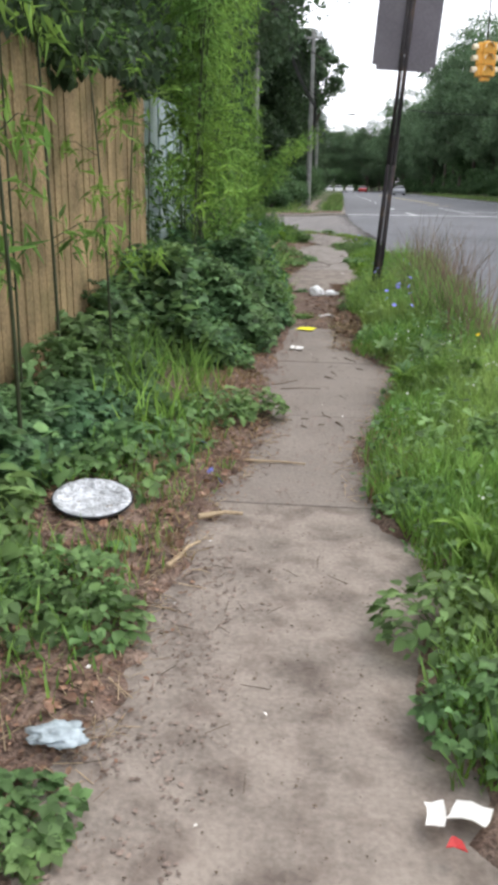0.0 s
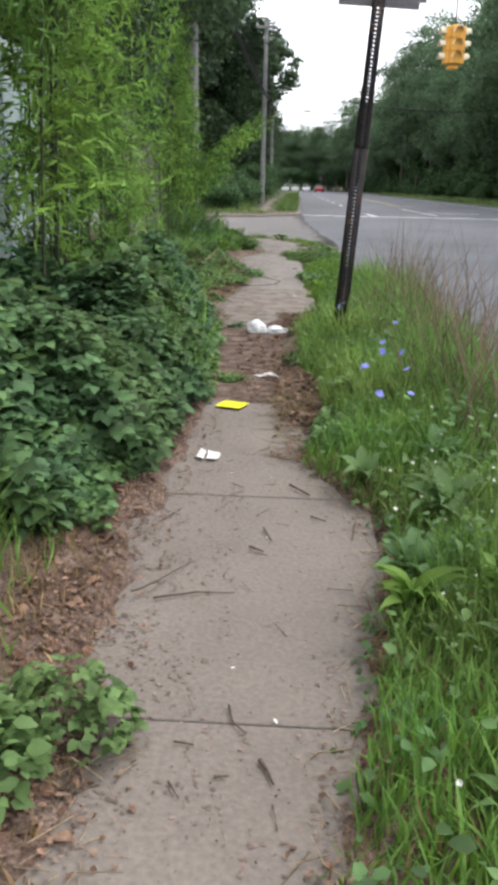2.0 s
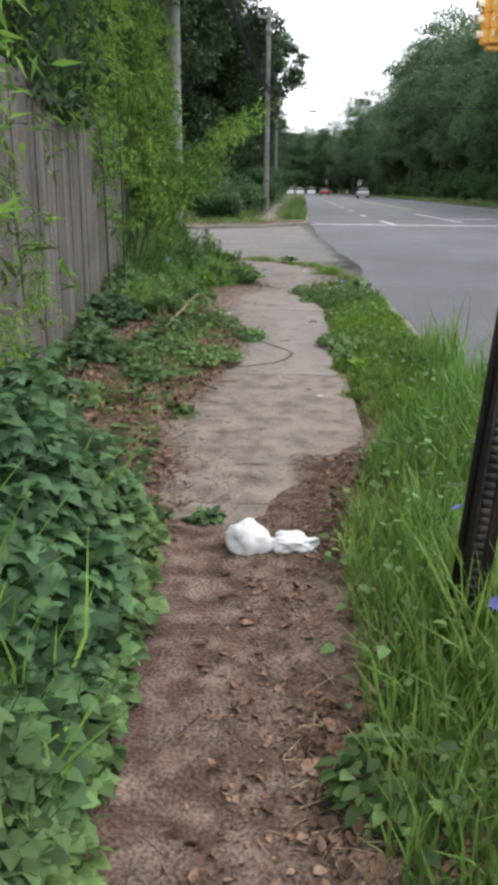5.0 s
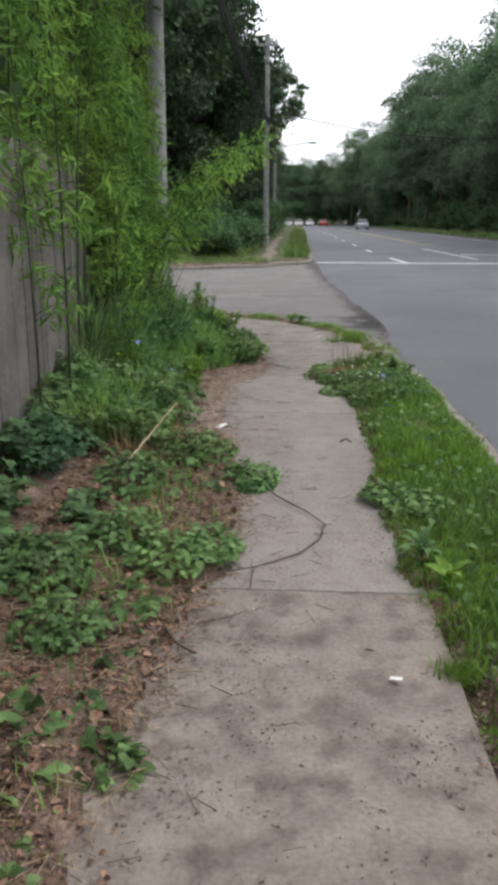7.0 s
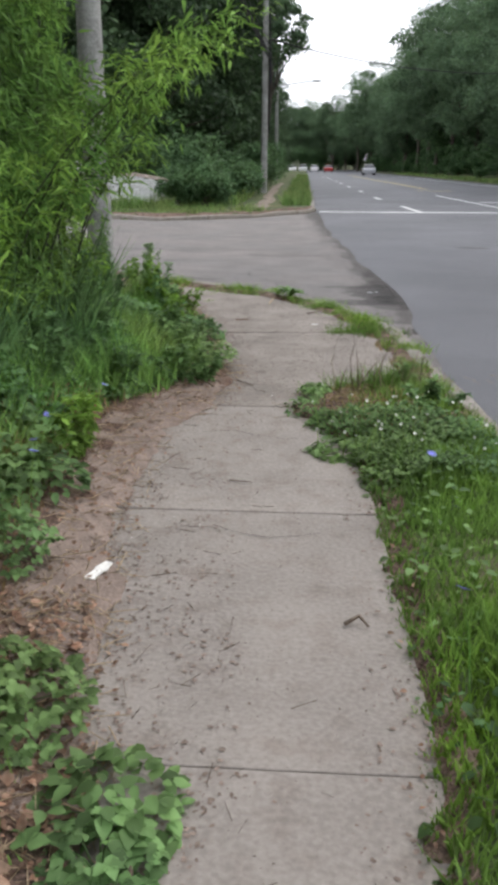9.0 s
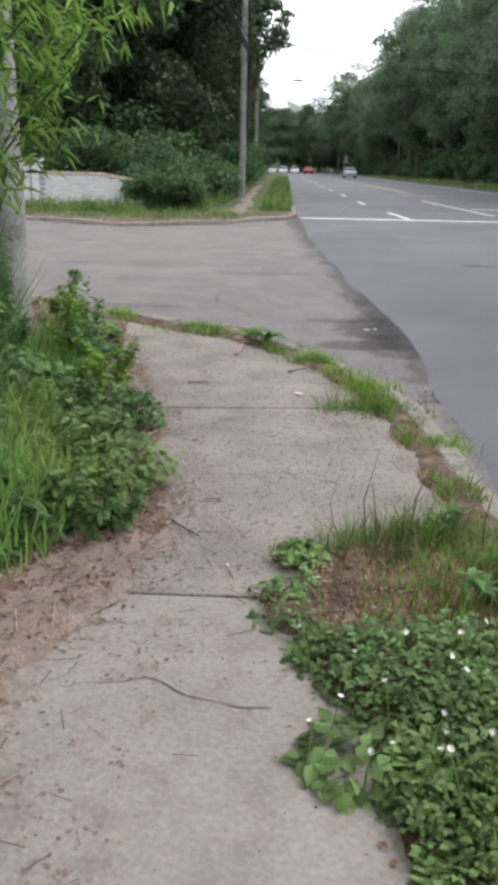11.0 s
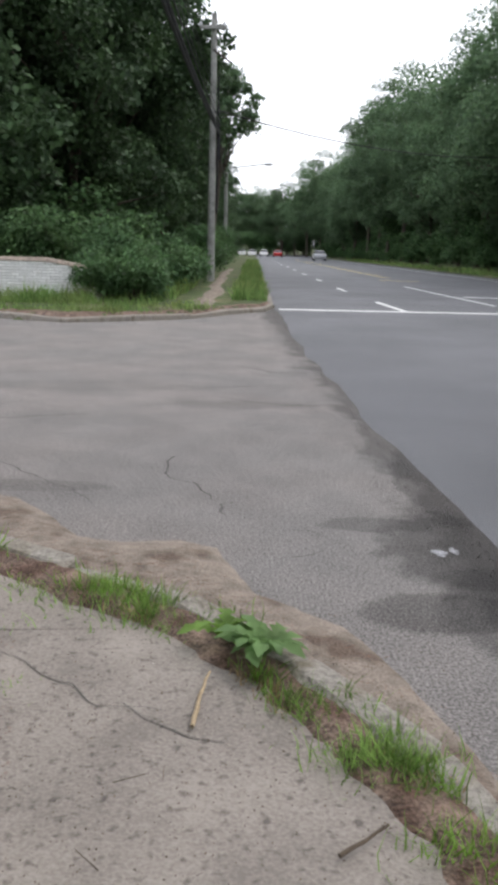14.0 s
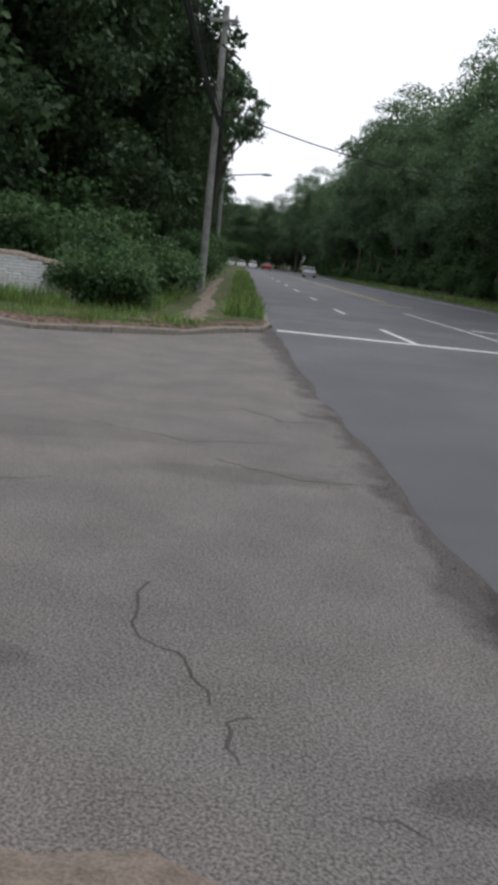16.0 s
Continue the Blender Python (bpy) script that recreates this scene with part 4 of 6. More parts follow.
WOODS = "woods beside the road"
T = [tree("tree", 11 + i, h, sp, ba, lf, 44, 460, M_TREE, "tall leafy green tree in the woods beyond the road", 0.25, WOODS)
     for i, (h, sp, ba, lf) in enumerate(((20, 5.4, 2.6, 0.27), (18, 5.0, 2.0, 0.26), (22, 5.6, 3.2, 0.27), (16, 4.8, 1.6, 0.25)))]
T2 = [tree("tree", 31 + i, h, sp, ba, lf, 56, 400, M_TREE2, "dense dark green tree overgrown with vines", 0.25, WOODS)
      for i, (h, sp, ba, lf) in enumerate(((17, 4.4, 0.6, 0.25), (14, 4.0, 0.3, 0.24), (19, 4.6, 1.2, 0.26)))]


def plant_tree(src, x, y, s=1.0, rot=None, zs=1.0, first={}):
    m = pose(x, y, float(ground_z(np.array([x]), np.array([y]))[0]) if -40 < x < 60 and y < 300 else float(slope(y)), 0, 0, random.uniform(0, 360) if rot is None else rot)
    m = m @ Matrix.Diagonal((s, s, s * zs, 1))
    if src.name not in first:
        first[src.name] = 1
        src.matrix_world = m
        return src
    ob = copy_thing(src, m)
    ob.scale = (s, s, s * zs)
    return ob


g = random.Random(5)
y = 26.0
while y < 250:
    plant_tree(T[g.randrange(4)], 21.5 + g.uniform(-1.2, 1.5) - 0.02 * (y - 26), y, g.uniform(0.85, 1.1) * (1.22 if y < 72 else 1.0))
    y += g.uniform(4.6, 6.6)
y = 30.0
while y < 240:
    plant_tree(T[g.randrange(4)], 29 + g.uniform(-2, 2), y, g.uniform(1.0, 1.2))
    y += g.uniform(8, 11)
for k in range(13):
    plant_tree(T[g.randrange(4)], -24 + k * 4.6 + g.uniform(-1, 1), 262 + g.uniform(-10, 25), g.uniform(0.8, 1.0))
for x, y, s in ((17.5, 206, 0.95), (15.5, 218, 0.95), (13.0, 228, 1.0), (10.5, 238, 0.95), (7.5, 246, 0.95), (4.0, 253, 0.95), (0.5, 258, 0.9)):
    plant_tree(T[g.randrange(4)], x, y, s)
for k in range(11):
    plant_tree(T[3], -24 + k * 4.6, 285 + g.uniform(-3, 3), 1.15)
for k in range(9):
    plant_tree(T[3], -18 + k * 4.6 + g.uniform(-1, 1), 252 + g.uniform(-2, 2), g.uniform(0.45, 0.6))
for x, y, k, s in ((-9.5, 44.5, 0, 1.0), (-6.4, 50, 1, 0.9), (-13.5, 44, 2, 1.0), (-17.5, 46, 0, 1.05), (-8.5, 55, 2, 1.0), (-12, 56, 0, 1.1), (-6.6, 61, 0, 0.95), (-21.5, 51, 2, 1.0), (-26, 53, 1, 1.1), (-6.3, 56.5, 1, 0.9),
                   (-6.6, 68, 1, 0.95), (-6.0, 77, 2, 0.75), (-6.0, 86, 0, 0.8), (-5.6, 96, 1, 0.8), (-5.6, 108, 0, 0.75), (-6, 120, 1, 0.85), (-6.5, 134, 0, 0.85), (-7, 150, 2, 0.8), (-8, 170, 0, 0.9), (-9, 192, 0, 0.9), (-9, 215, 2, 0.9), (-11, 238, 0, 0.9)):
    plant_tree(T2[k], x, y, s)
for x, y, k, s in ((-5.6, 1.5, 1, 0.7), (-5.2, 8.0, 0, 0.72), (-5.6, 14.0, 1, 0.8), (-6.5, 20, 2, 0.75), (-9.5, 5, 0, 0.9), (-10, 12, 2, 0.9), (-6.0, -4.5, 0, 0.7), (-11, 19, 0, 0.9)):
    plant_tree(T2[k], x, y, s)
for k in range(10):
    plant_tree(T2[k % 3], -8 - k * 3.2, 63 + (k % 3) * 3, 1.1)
plant_tree(T2[2], -6.9, 55.5, 1.05)
for x, y, s in ((-4.6, 78, 0.42), (-4.4, 86, 0.45), (-4.0, 95, 0.48), (-4.2, 104, 0.5), (-4.2, 115, 0.55), (-4.6, 128, 0.6), (-5, 142, 0.65), (-5.4, 160, 0.7), (-6, 180, 0.75), (-6.5, 202, 0.8)):
    plant_tree(T2[1], x, y, s)
lean_tree = tree("tree", 77, 12.2, 1.9, 7.6, 0.2, 60, 150, M_TREE, "slender tree with a high crown leaning over the kerb", 0.13)
lean_tree.matrix_world = pose(-2.75, 74, float(slope(74)), 0, 6, 0)


overhang = tree("tree", 83, 9.0, 2.7, 3.7, 0.15, 40, 330, M_TREE, "leafy tree with drooping branches overhanging the bamboo", 0.12)
overhang.matrix_world = pose(-2.2, 18.2, 0.0, 0, 0, 40)


def bush(name, seed, spread, height, leaf, n, mat, label, tmpl=LEAF2):
    g2 = np.random.default_rng(seed)
    b = thing(name, label, "bush")
    k = 22
    c = rnd_unit(k, g2) * (g2.random(k) ** 0.5)[:, None] * np.array([spread, spread, height * 0.5]) * 0.8 + np.array([0, 0, height * 0.5])
    stems = [tube([(0, 0, -0.1), tuple(c[i] * np.array([0.5, 0.5, 0.6])), tuple(c[i])], [0.02, 0.014, 0.004], 4) for i in range(k)]
    v, f = join(stems)
    part_np("stemwork", v, f, M_BARK, b, stuff=True)
    idx = g2.integers(0, k, n)
    p = c[idx] + rnd_unit(n, g2) * (g2.random(n) ** 0.4)[:, None] * np.array([spread, spread, height * 0.5]) * 0.45
    p[:, 2] = np.maximum(p[:, 2], 0.02)
    v, f = scatter(tmpl, p, g2.random(n) * 6.28, g2.normal(size=n) * 0.5 - 0.2, g2.normal(size=n) * 0.5, leaf * (0.6 + 0.8 * g2.random(n)))
    part_np("foliage", v, f, mat, b)
    return b


B = [bush("bush", 51 + i, sp, h, 0.13, 4500, m, "rounded green shrub at the edge of the woods") for i, (sp, h, m) in enumerate(((1.3, 1.9, M_SHRUB), (1.1, 1.5, M_SHRUB), (1.5, 2.3, M_SHRUB)))]
for x, y, k, s in ((-3.3, 39.3, 0, 0.9), (-2.9, 40.6, 1, 1.0), (-3.3, 42.3, 2, 1.0), (-2.5, 43.5, 0, 0.9), (-2.2, 46.5, 1, 1.0), (-2.4, 49.5, 0, 0.9), (-5.2, 41, 2, 1.0), (-7.5, 40.5, 0, 1.0), (-9.5, 40, 2, 1.1), (-12, 41, 0, 1.1),
                   (-2.6, 55, 2, 1.0), (-2.6, 60, 0, 1.1), (-2.7, 66, 2, 1.1), (-2.8, 73, 2, 1.2), (-3.0, 81, 2, 1.3), (-3.1, 90, 2, 1.4), (-3.3, 101, 2, 1.5), (-15, 43, 2, 1.2), (-18, 45, 2, 1.2)):
    plant_tree(B[k], x, y, s)
plant_tree(B[1], -3.3, 38.1, 0.7)
plant_tree(B[0], -2.6, 38.3, 0.7)
for k in range(9):
    plant_tree(B[2 if k % 2 else 0], -5.5 - k * 2.3, 46.5 + (k % 3) * 1.2, 1.7)
for k in range(14):
    plant_tree(B[k % 3], -7.5 - k * 2.4, 58.5 + (k % 2), 2.4)
for k in range(12):
    plant_tree(B[2], -22 + k * 4.4, 246 + g.uniform(-2, 2), 2.6)
for k in range(34):
    yy = 30 + k * 6
    plant_tree(B[k % 3], 23.0 + g.uniform(-0.8, 0.8) - 0.02 * (yy - 30), yy + 2, g.uniform(2.2, 2.8))
    plant_tree(B[2], 27.0 + g.uniform(-1, 1) - 0.02 * (yy - 30), yy - 1, g.uniform(3.2, 3.8))
    plant_tree(B[2 if k % 3 else 0], 19.3 + g.uniform(-0.5, 1.0) - 0.015 * (yy - 30), yy, g.uniform(0.6, 1.2))


# ---- bamboo ----
def bamboo(seed, height, n, leaf_from, lean):
    g2 = np.random.default_rng(seed)
    b = thing("bamboo", "slender green bamboo with drooping narrow leaves", "bamboo", None, "bamboo grove at the fence")
    zs = np.linspace(-0.1, height, 12)
    curve = [(lean * (max(z, 0) / height) ** 2.2 * height, 0.05 * math.sin(z * 0.8 + seed), z) for z in zs]
    v, f = tube(curve, [0.009 * (1 - 0.75 * k / 11) + 0.001 for k in range(12)], 6)
    part_np("culm", v, f, M_CULM, b)
    twigs, places, yaws = [], [], []
    nb = max(6, n // 32)
    for k in range(nb):
        z = leaf_from + (height - leaf_from) * (k + g2.random()) / nb
        x = lean * (z / height) ** 2.2 * height
        a = g2.random() * 6.28
        length = (0.18 + 0.32 * g2.random()) * (1.1 - 0.5 * z / height)
        tip = np.array([x + math.cos(a) * length, math.sin(a) * length, z + length * 0.25])
        base = np.array([x, 0.05 * math.sin(z * 0.8 + seed), z])
        twigs.append(tube([tuple(base), tuple((base + tip) / 2 + [0, 0, 0.04]), tuple(tip)], [0.003, 0.002, 0.001], 3))
        m = 21
        u = 0.25 + 0.8 * g2.random(m)
        places.append(base + (tip - base) * u[:, None] + g2.normal(size=(m, 3)) * 0.045)
        yaws.append(a - math.pi / 2 + g2.normal(size=m) * 1.7)
    v, f = join(twigs)
    part_np("twigwork", v, f, M_CULM, b, stuff=True)
    p, yw = np.concatenate(places), np.concatenate(yaws)
    m = len(p)
    v, f = scatter(SLIM, p, yw, g2.normal(size=m) * 0.6 - 0.3, g2.normal(size=m) * 0.7, 0.06 + 0.09 * g2.random(m))
    part_np("foliage", v, f, M_BAMBOO, b)
    return b


BAM = [bamboo(61, 4.4, 1250, 0.9, 0.07), bamboo(62, 5.0, 1300, 1.3, 0.09), bamboo(63, 3.6, 1250, 0.55, 0.07), bamboo(64, 2.4, 240, 0.5, 0.05), bamboo(65, 3.0, 1300, 0.3, 0.06)]
gb = random.Random(9)
for i in range(13):
    plant_tree(BAM[gb.choice((0, 1, 2, 1))], gb.uniform(-1.0, -0.7), gb.uniform(6.0, 9.4), gb.uniform(0.9, 1.1), gb.uniform(-90, 90))
for i in range(9):
    plant_tree(BAM[gb.choice((0, 1))], gb.uniform(-1.6, -1.4), gb.uniform(9.8, 12.8), gb.uniform(0.9, 1.1), gb.uniform(-60, 60))
for i in range(4):
    plant_tree(BAM[1], gb.uniform(-1.75, -1.6), gb.uniform(12.6, 14.8), gb.uniform(0.95, 1.1), gb.uniform(-60, 60))
for i in range(26):
    yy = gb.uniform(16.2, 19.0)
    plant_tree(BAM[gb.choice((0, 2, 4, 4))], -1.42 - 0.09 * (yy - 16.2) + gb.uniform(-0.18, 0.06), yy, gb.uniform(0.8, 1.05), gb.uniform(60, 300))
for i in range(12):
    plant_tree(BAM[gb.choice((0, 1))], gb.uniform(-2.6, -1.6), gb.uniform(5.5, 17.0), gb.uniform(1.0, 1.2), gb.uniform(0, 360))
for i in range(8):
    plant_tree(BAM[3], gb.uniform(-1.0, -0.8), 0.6 + i * 0.62 + gb.uniform(-0.2, 0.2), gb.uniform(0.8, 1.2), gb.uniform(0, 360))
for x, y, s in ((-0.72, 6.5, 0.5), (-0.66, 7.0, 0.45), (-0.78, 7.4, 0.6), (-0.62, 7.8, 0.5), (-0.7, 8.3, 0.55), (-0.6, 8.7, 0.42), (-0.82, 8.9, 0.6), (-0.74, 9.6, 0.42)):
    plant_tree(BAM[4], x, y, s, gb.uniform(0, 360))
for y in (13.6, 14.2, 14.9, 15.3, 15.8):
    plant_tree(BAM[3], float(fence_x(y)) + 0.12, y, gb.uniform(0.9, 1.1), gb.uniform(0, 360))
for i in range(13):
    yy = 12.8 + i * 0.3
    plant_tree(BAM[gb.choice((0, 1, 0))], float(fence_x(yy)) - gb.uniform(0.1, 0.3), yy, gb.uniform(0.85, 1.1), gb.uniform(-50, 30))
BAM.append(bamboo(66, 2.1, 620, 0.9, 0.58))
for x, y, s, r in ((-1.4, 17.3, 0.9, 0), (-1.45, 17.0, 0.95, 25), (-1.45, 17.8, 1.0, -12), (-1.4, 18.3, 1.0, 14), (-1.5, 18.8, 1.1, 0), (-1.42, 16.6, 0.85, 10)):
    plant_tree(BAM[5], x, y, s, r)
for x, y, s in ((-1.4, 17.2, 0.85), (-1.5, 18.2, 0.9), (-1.6, 18.9, 1.0), (-1.45, 17.8, 0.8), (-1.4, 16.5, 0.75), (-1.72, 19.4, 0.9), (-1.62, 19.0, 0.7), (-1.5, 18.5, 0.6)):
    plant_tree(BAM[4], x, y, s, gb.uniform(0, 360))
for y in (18.3, 18.9, 19.4):
    plant_tree(BAM[4], -2.0, y, 1.0, gb.uniform(140, 220))


def hanging_vines(seed, n, x0, y0, y1, top):
    g2 = np.random.default_rng(seed)
    y = y0 + (y1 - y0) * g2.random(n)
    low = top + 0.0 - 0.24 * (vnoise(y, y * 0, 0.45) ** 2) + 0.25 * (vnoise(y, y * 0 + 3, 1.2) - 0.5)
    z = low + (1.6 + 0.5 * vnoise(y, y * 0 + 5, 0.8)) * g2.random(n) ** 1.2
    x = x0 - 0.08 + (g2.random(n) - 0.5) * np.where(z > top, 0.9, 0.16) + np.where(z > top, 0.0, 0.16)
    keep = vnoise(y * 1.0 + z, z * 1.3 + x, 0.3) > 0.3
    p = np.stack([x, y, z], -1)[keep]
    k = len(p)
    v, f = scatter(LEAF4, p, g2.random(k) * 6.28, g2.normal(size=k) * 0.4 - 0.7, g2.normal(size=k) * 0.4, 0.04 + 0.05 * g2.random(k))
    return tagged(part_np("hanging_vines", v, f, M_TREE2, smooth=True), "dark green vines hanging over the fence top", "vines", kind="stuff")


hanging_vines(41, 15000, -1.12, -1.5, 5.7, 2.05)
hanging_vines(43, 5000, -1.25, 9.4, 12.4, 1.95)


def panel_vines(seed, n):
    g2 = np.random.default_rng(seed)
    y, z = 6.1 + 3.1 * g2.random(n), 0.15 + 1.9 * g2.random(n) ** 1.25
    keep = vnoise(y + 9, z, 0.22) * 0.6 + vnoise(y, z + 4, 0.08) * 0.4 > 0.42 + 0.14 * z
    p = np.stack([-1.24 + 0.05 * g2.random(n), y, z], -1)[keep]
    k = len(p)
    v, f = scatter(LEAF4, p, g2.normal(size=k) * 0.6 - 1.57, g2.normal(size=k) * 0.5 - 0.7, g2.normal(size=k) * 0.4, 0.03 + 0.04 * g2.random(k))
    return tagged(part_np("panel_vines", v, f, M_BUSH, smooth=True), "dark vine leaves climbing the pale blue panel", "vines", kind="stuff")


panel_vines(47, 5000)

# ---- low plants ----
def settle(p):
    return ground_z(p[:, 0], p[:, 1])


CLEAR = ((-0.40, 1.60, 0.24), (-0.4, 1.35, 0.14), (-0.09, 0.2, 0.13), (0.86, 0.08, 0.16), (0.86, -0.15, 0.14), (-0.87, 10.2, 0.14))


def bare_margin(p):
    """Soil kept bare along the pavement's right edge where it breaks away."""
    rag = 0.1 * (vnoise(p[:, 0], p[:, 1], 0.2) - 0.5)
    return (p[:, 1] > 5.2) & (p[:, 1] < 7.7) & (p[:, 0] > 0.3) & (p[:, 0] < np.interp(p[:, 1], [5.2, 5.6, 6.5, 7.2, 7.7], [0.62, 0.78, 0.8, 0.7, 0.5]) + rag)


def leaf_cover(name, regions, n, size, mat, label, tmpl=LEAF4, seed=1, droop=-0.1):
    """Broad leaves over regions (x0, x1, y0, y1, height, density); x counts from the pavement's left edge outward where x1 is None."""
    g2 = np.random.default_rng(seed)
    total = sum((r[1] - r[0]) * (r[3] - r[2]) * r[5] for r in regions)
    out = []
    for x0, x1, y0, y1, h, dens, side in regions:
        k = int(n * (x1 - x0) * (y1 - y0) * dens / total)
        d, yy = x0 + (x1 - x0) * g2.random(k), y0 + (y1 - y0) * g2.random(k)
        xx = left_edge(yy) - d if side == "L" else right_edge(yy) + d if side == "R" else d
        clump = vnoise(xx, yy, 0.3)
        keep = clump + 0.35 * g2.random(k) > (0.62 if dens < 0.7 else 0.3)
        hh = h * (0.25 + 0.75 * np.clip((d - x0) / 0.35, 0, 1)) * (0.45 + 1.0 * vnoise(xx, yy, 0.34)) if side else h * (0.5 + vnoise(xx, yy, 0.3))
        zz = hh * g2.random(k) ** 0.55
        out.append(np.stack([xx, yy, zz], -1)[keep])
    p = np.concatenate(out)
    p = p[p[:, 0] > fence_x(p[:, 1]) + 0.03]
    for cx, cy, r in CLEAR:
        p = p[(p[:, 0] - cx) ** 2 + (p[:, 1] - cy) ** 2 > r * r]
    p = p[(p[:, 0] < curb_x(p[:, 1]) - 0.12) | (p[:, 1] > 20.2)]
    p = p[~bare_margin(p)]
    p[:, 2] += settle(p) + 0.01
    k = len(p)
    v, f = scatter(tmpl, p, g2.random(k) * 6.28, g2.normal(size=k) * 0.35 + droop, g2.normal(size=k) * 0.35, size * (0.5 + g2.random(k)))
    return tagged(part_np(name, v, f, mat, smooth=True), label, "weeds", kind="stuff")


leaf_cover("vine_bank", [(0.34, 1.3, 4.3, 5.1, 0.5, 1.1, "L"), (0.8, 1.3, 3.2, 4.3, 0.4, 0.9, "L"), (0.14, 1.3, 5.0, 6.4, 0.5, 1.1, "L"), (0.12, 1.15, 6.2, 8.9, 0.62, 1.5, "L"), (0.75, 1.1, 9.2, 12.6, 0.3, 0.5, "L"), (0.95, 1.3, 10.8, 15.4, 0.3, 0.55, "L"), (0.75, 1.2, 1.6, 3.2, 0.35, 0.7, "L")], 29000, 0.08, M_BUSH, "dense bank of dark green vines against the fence", TRI, seed=2)
leaf_cover("creeper", [(0.35, 1.2, 4.3, 6.4, 0.55, 0.66, "L"), (0.8, 1.2, 3.0, 4.3, 0.4, 0.6, "L"), (0.15, 1.1, 6.2, 8.9, 0.66, 0.66, "L"), (0.55, 1.1, 0.8, 3.2, 0.18, 0.25, "L")], 9500, 0.08, M_WEED, "lighter green creepers growing through the vines", LEAF4, seed=12)
leaf_cover("broadleaf_weeds", [(0.3, 1.2, -2.0, 3.2, 0.1, 0.15, "L"), (0.2, 0.55, 4.4, 6.3, 0.16, 0.45, "L"), (0.04, 0.45, 6.4, 9.0, 0.2, 0.8, "L"), (0.15, 0.9, 9.2, 13.4, 0.08, 0.1, "L"), (0.45, 1.5, 13.6, 19.0, 0.24, 0.55, "L"),
                              (0.14, 0.5, 17.4, 20.9, 0.2, 0.4, "L")], 17000, 0.065, M_WEED, "broad-leaved green weeds on bare soil", TRI, seed=3)
leaf_cover("verge_weeds", [(0.04, 1.1, -1.5, 6.3, 0.24, 0.95, "R"), (0.1, 1.0, 6.0, 10.0, 0.3, 0.85, "R"), (0.0, 0.9, 10.8, 15.6, 0.075, 0.7, "R"), (0.0, 0.35, 14.9, 15.6, 0.06, 0.5, "R")], 4200, 0.036, M_WEED, "broad-leaved weeds in the grass verge", LEAF4, seed=4)


leaf_cover("clover", [(-0.02, 0.75, 15.3, 16.3, 0.075, 1.2, "R"), (-0.02, 0.2, 16.2, 16.75, 0.05, 0.5, "R"), (0.0, 0.5, 0.8, 5.0, 0.18, 0.12, "R")], 5600, 0.026, M_WEED, "low clover with small round leaves", TRI, seed=6)


def grass(name, regions, n, mat, label, seed, tall):
    g2 = np.random.default_rng(seed)
    total = sum((r[1] - r[0]) * (r[3] - r[2]) * r[5] for r in regions)
    out, hs = [], []
    for x0, x1, y0, y1, h, dens, side in regions:
        k = int(n * (x1 - x0) * (y1 - y0) * dens / total)
        d, yy = x0 + (x1 - x0) * g2.random(k), y0 + (y1 - y0) * g2.random(k)
        xx = left_edge(yy) - d if side == "L" else right_edge(yy) + d if side == "R" else d
        keep = vnoise(xx, yy, 0.28) + 0.5 * g2.random(k) > 0.45
        out.append(np.stack([xx, yy, yy * 0], -1)[keep])
        hs.append((h * (0.35 + 0.9 * g2.random(k)) * (0.55 + 0.8 * vnoise(xx, yy, 0.5)) * (0.45 + 0.55 * np.clip((d - x0) / 0.3, 0, 1) if side else 1))[keep])
    p, h = np.concatenate(out), np.concatenate(hs)
    ok = ((p[:, 0] < curb_x(p[:, 1]) - 0.05) | (p[:, 1] > 20)) & (p[:, 0] > fence_x(p[:, 1]) + 0.03)
    if mat is not M_DRY:
        ok &= ~bare_margin(p)
    for cx, cy, r in CLEAR:
        ok &= (p[:, 0] - cx) ** 2 + (p[:, 1] - cy) ** 2 > r * r
    p, h = p[ok], h[ok]
    p[:, 2] = settle(p) - 0.005
    k = len(p)
    st = np.stack([0.0035 + 0.006 * g2.random(k) + h * tall, h * (0.5 + 0.9 * g2.random(k)), h], -1)
    v, f = scatter(BLADE, p, g2.random(k) * 6.28, g2.normal(size=k) * 0.2, g2.normal(size=k) * 0.25, None, st)
    return tagged(part_np(name, v, f, mat), label, "grass", kind="stuff")


grass("tall_grass", [(0.08, 1.35, -2.0, 6.2, 0.24, 1.0, "R"), (0.16, 1.5, 6.0, 10.6, 0.3, 1.0, "R"), (0.6, 1.2, 6.5, 12.5, 0.4, 0.4, "R")], 52000, M_GRASS, "tall uncut green grass between pavement and road", 5, 0.012)
grass("verge_grass", [(0.08, 1.35, -2.0, 6.2, 0.17, 1.0, "R"), (0.2, 1.4, 6.2, 10.6, 0.2, 0.7, "R")], 26000, M_LAWN, "bright green younger grass in the verge", 55, 0.014)
grass("bank_grass", [(0.3, 1.2, 2.6, 6.4, 0.3, 0.6, "L"), (0.12, 1.1, 6.2, 8.8, 0.55, 0.9, "L"), (0.15, 1.1, -1.5, 2.8, 0.16, 0.4, "L")], 4200, M_BAMBOO, "thin green grass and shoots rising from the vines", 15, 0.014)
grass("lawn_grass", [(0.0, 1.0, 10.6, 16.0, 0.075, 1.0, "R"), (0.35, 1.0, 15.8, 16.9, 0.09, 0.25, "R")], 38000, M_LAWN, "short bright green grass beside the kerb", 6, 0.02)
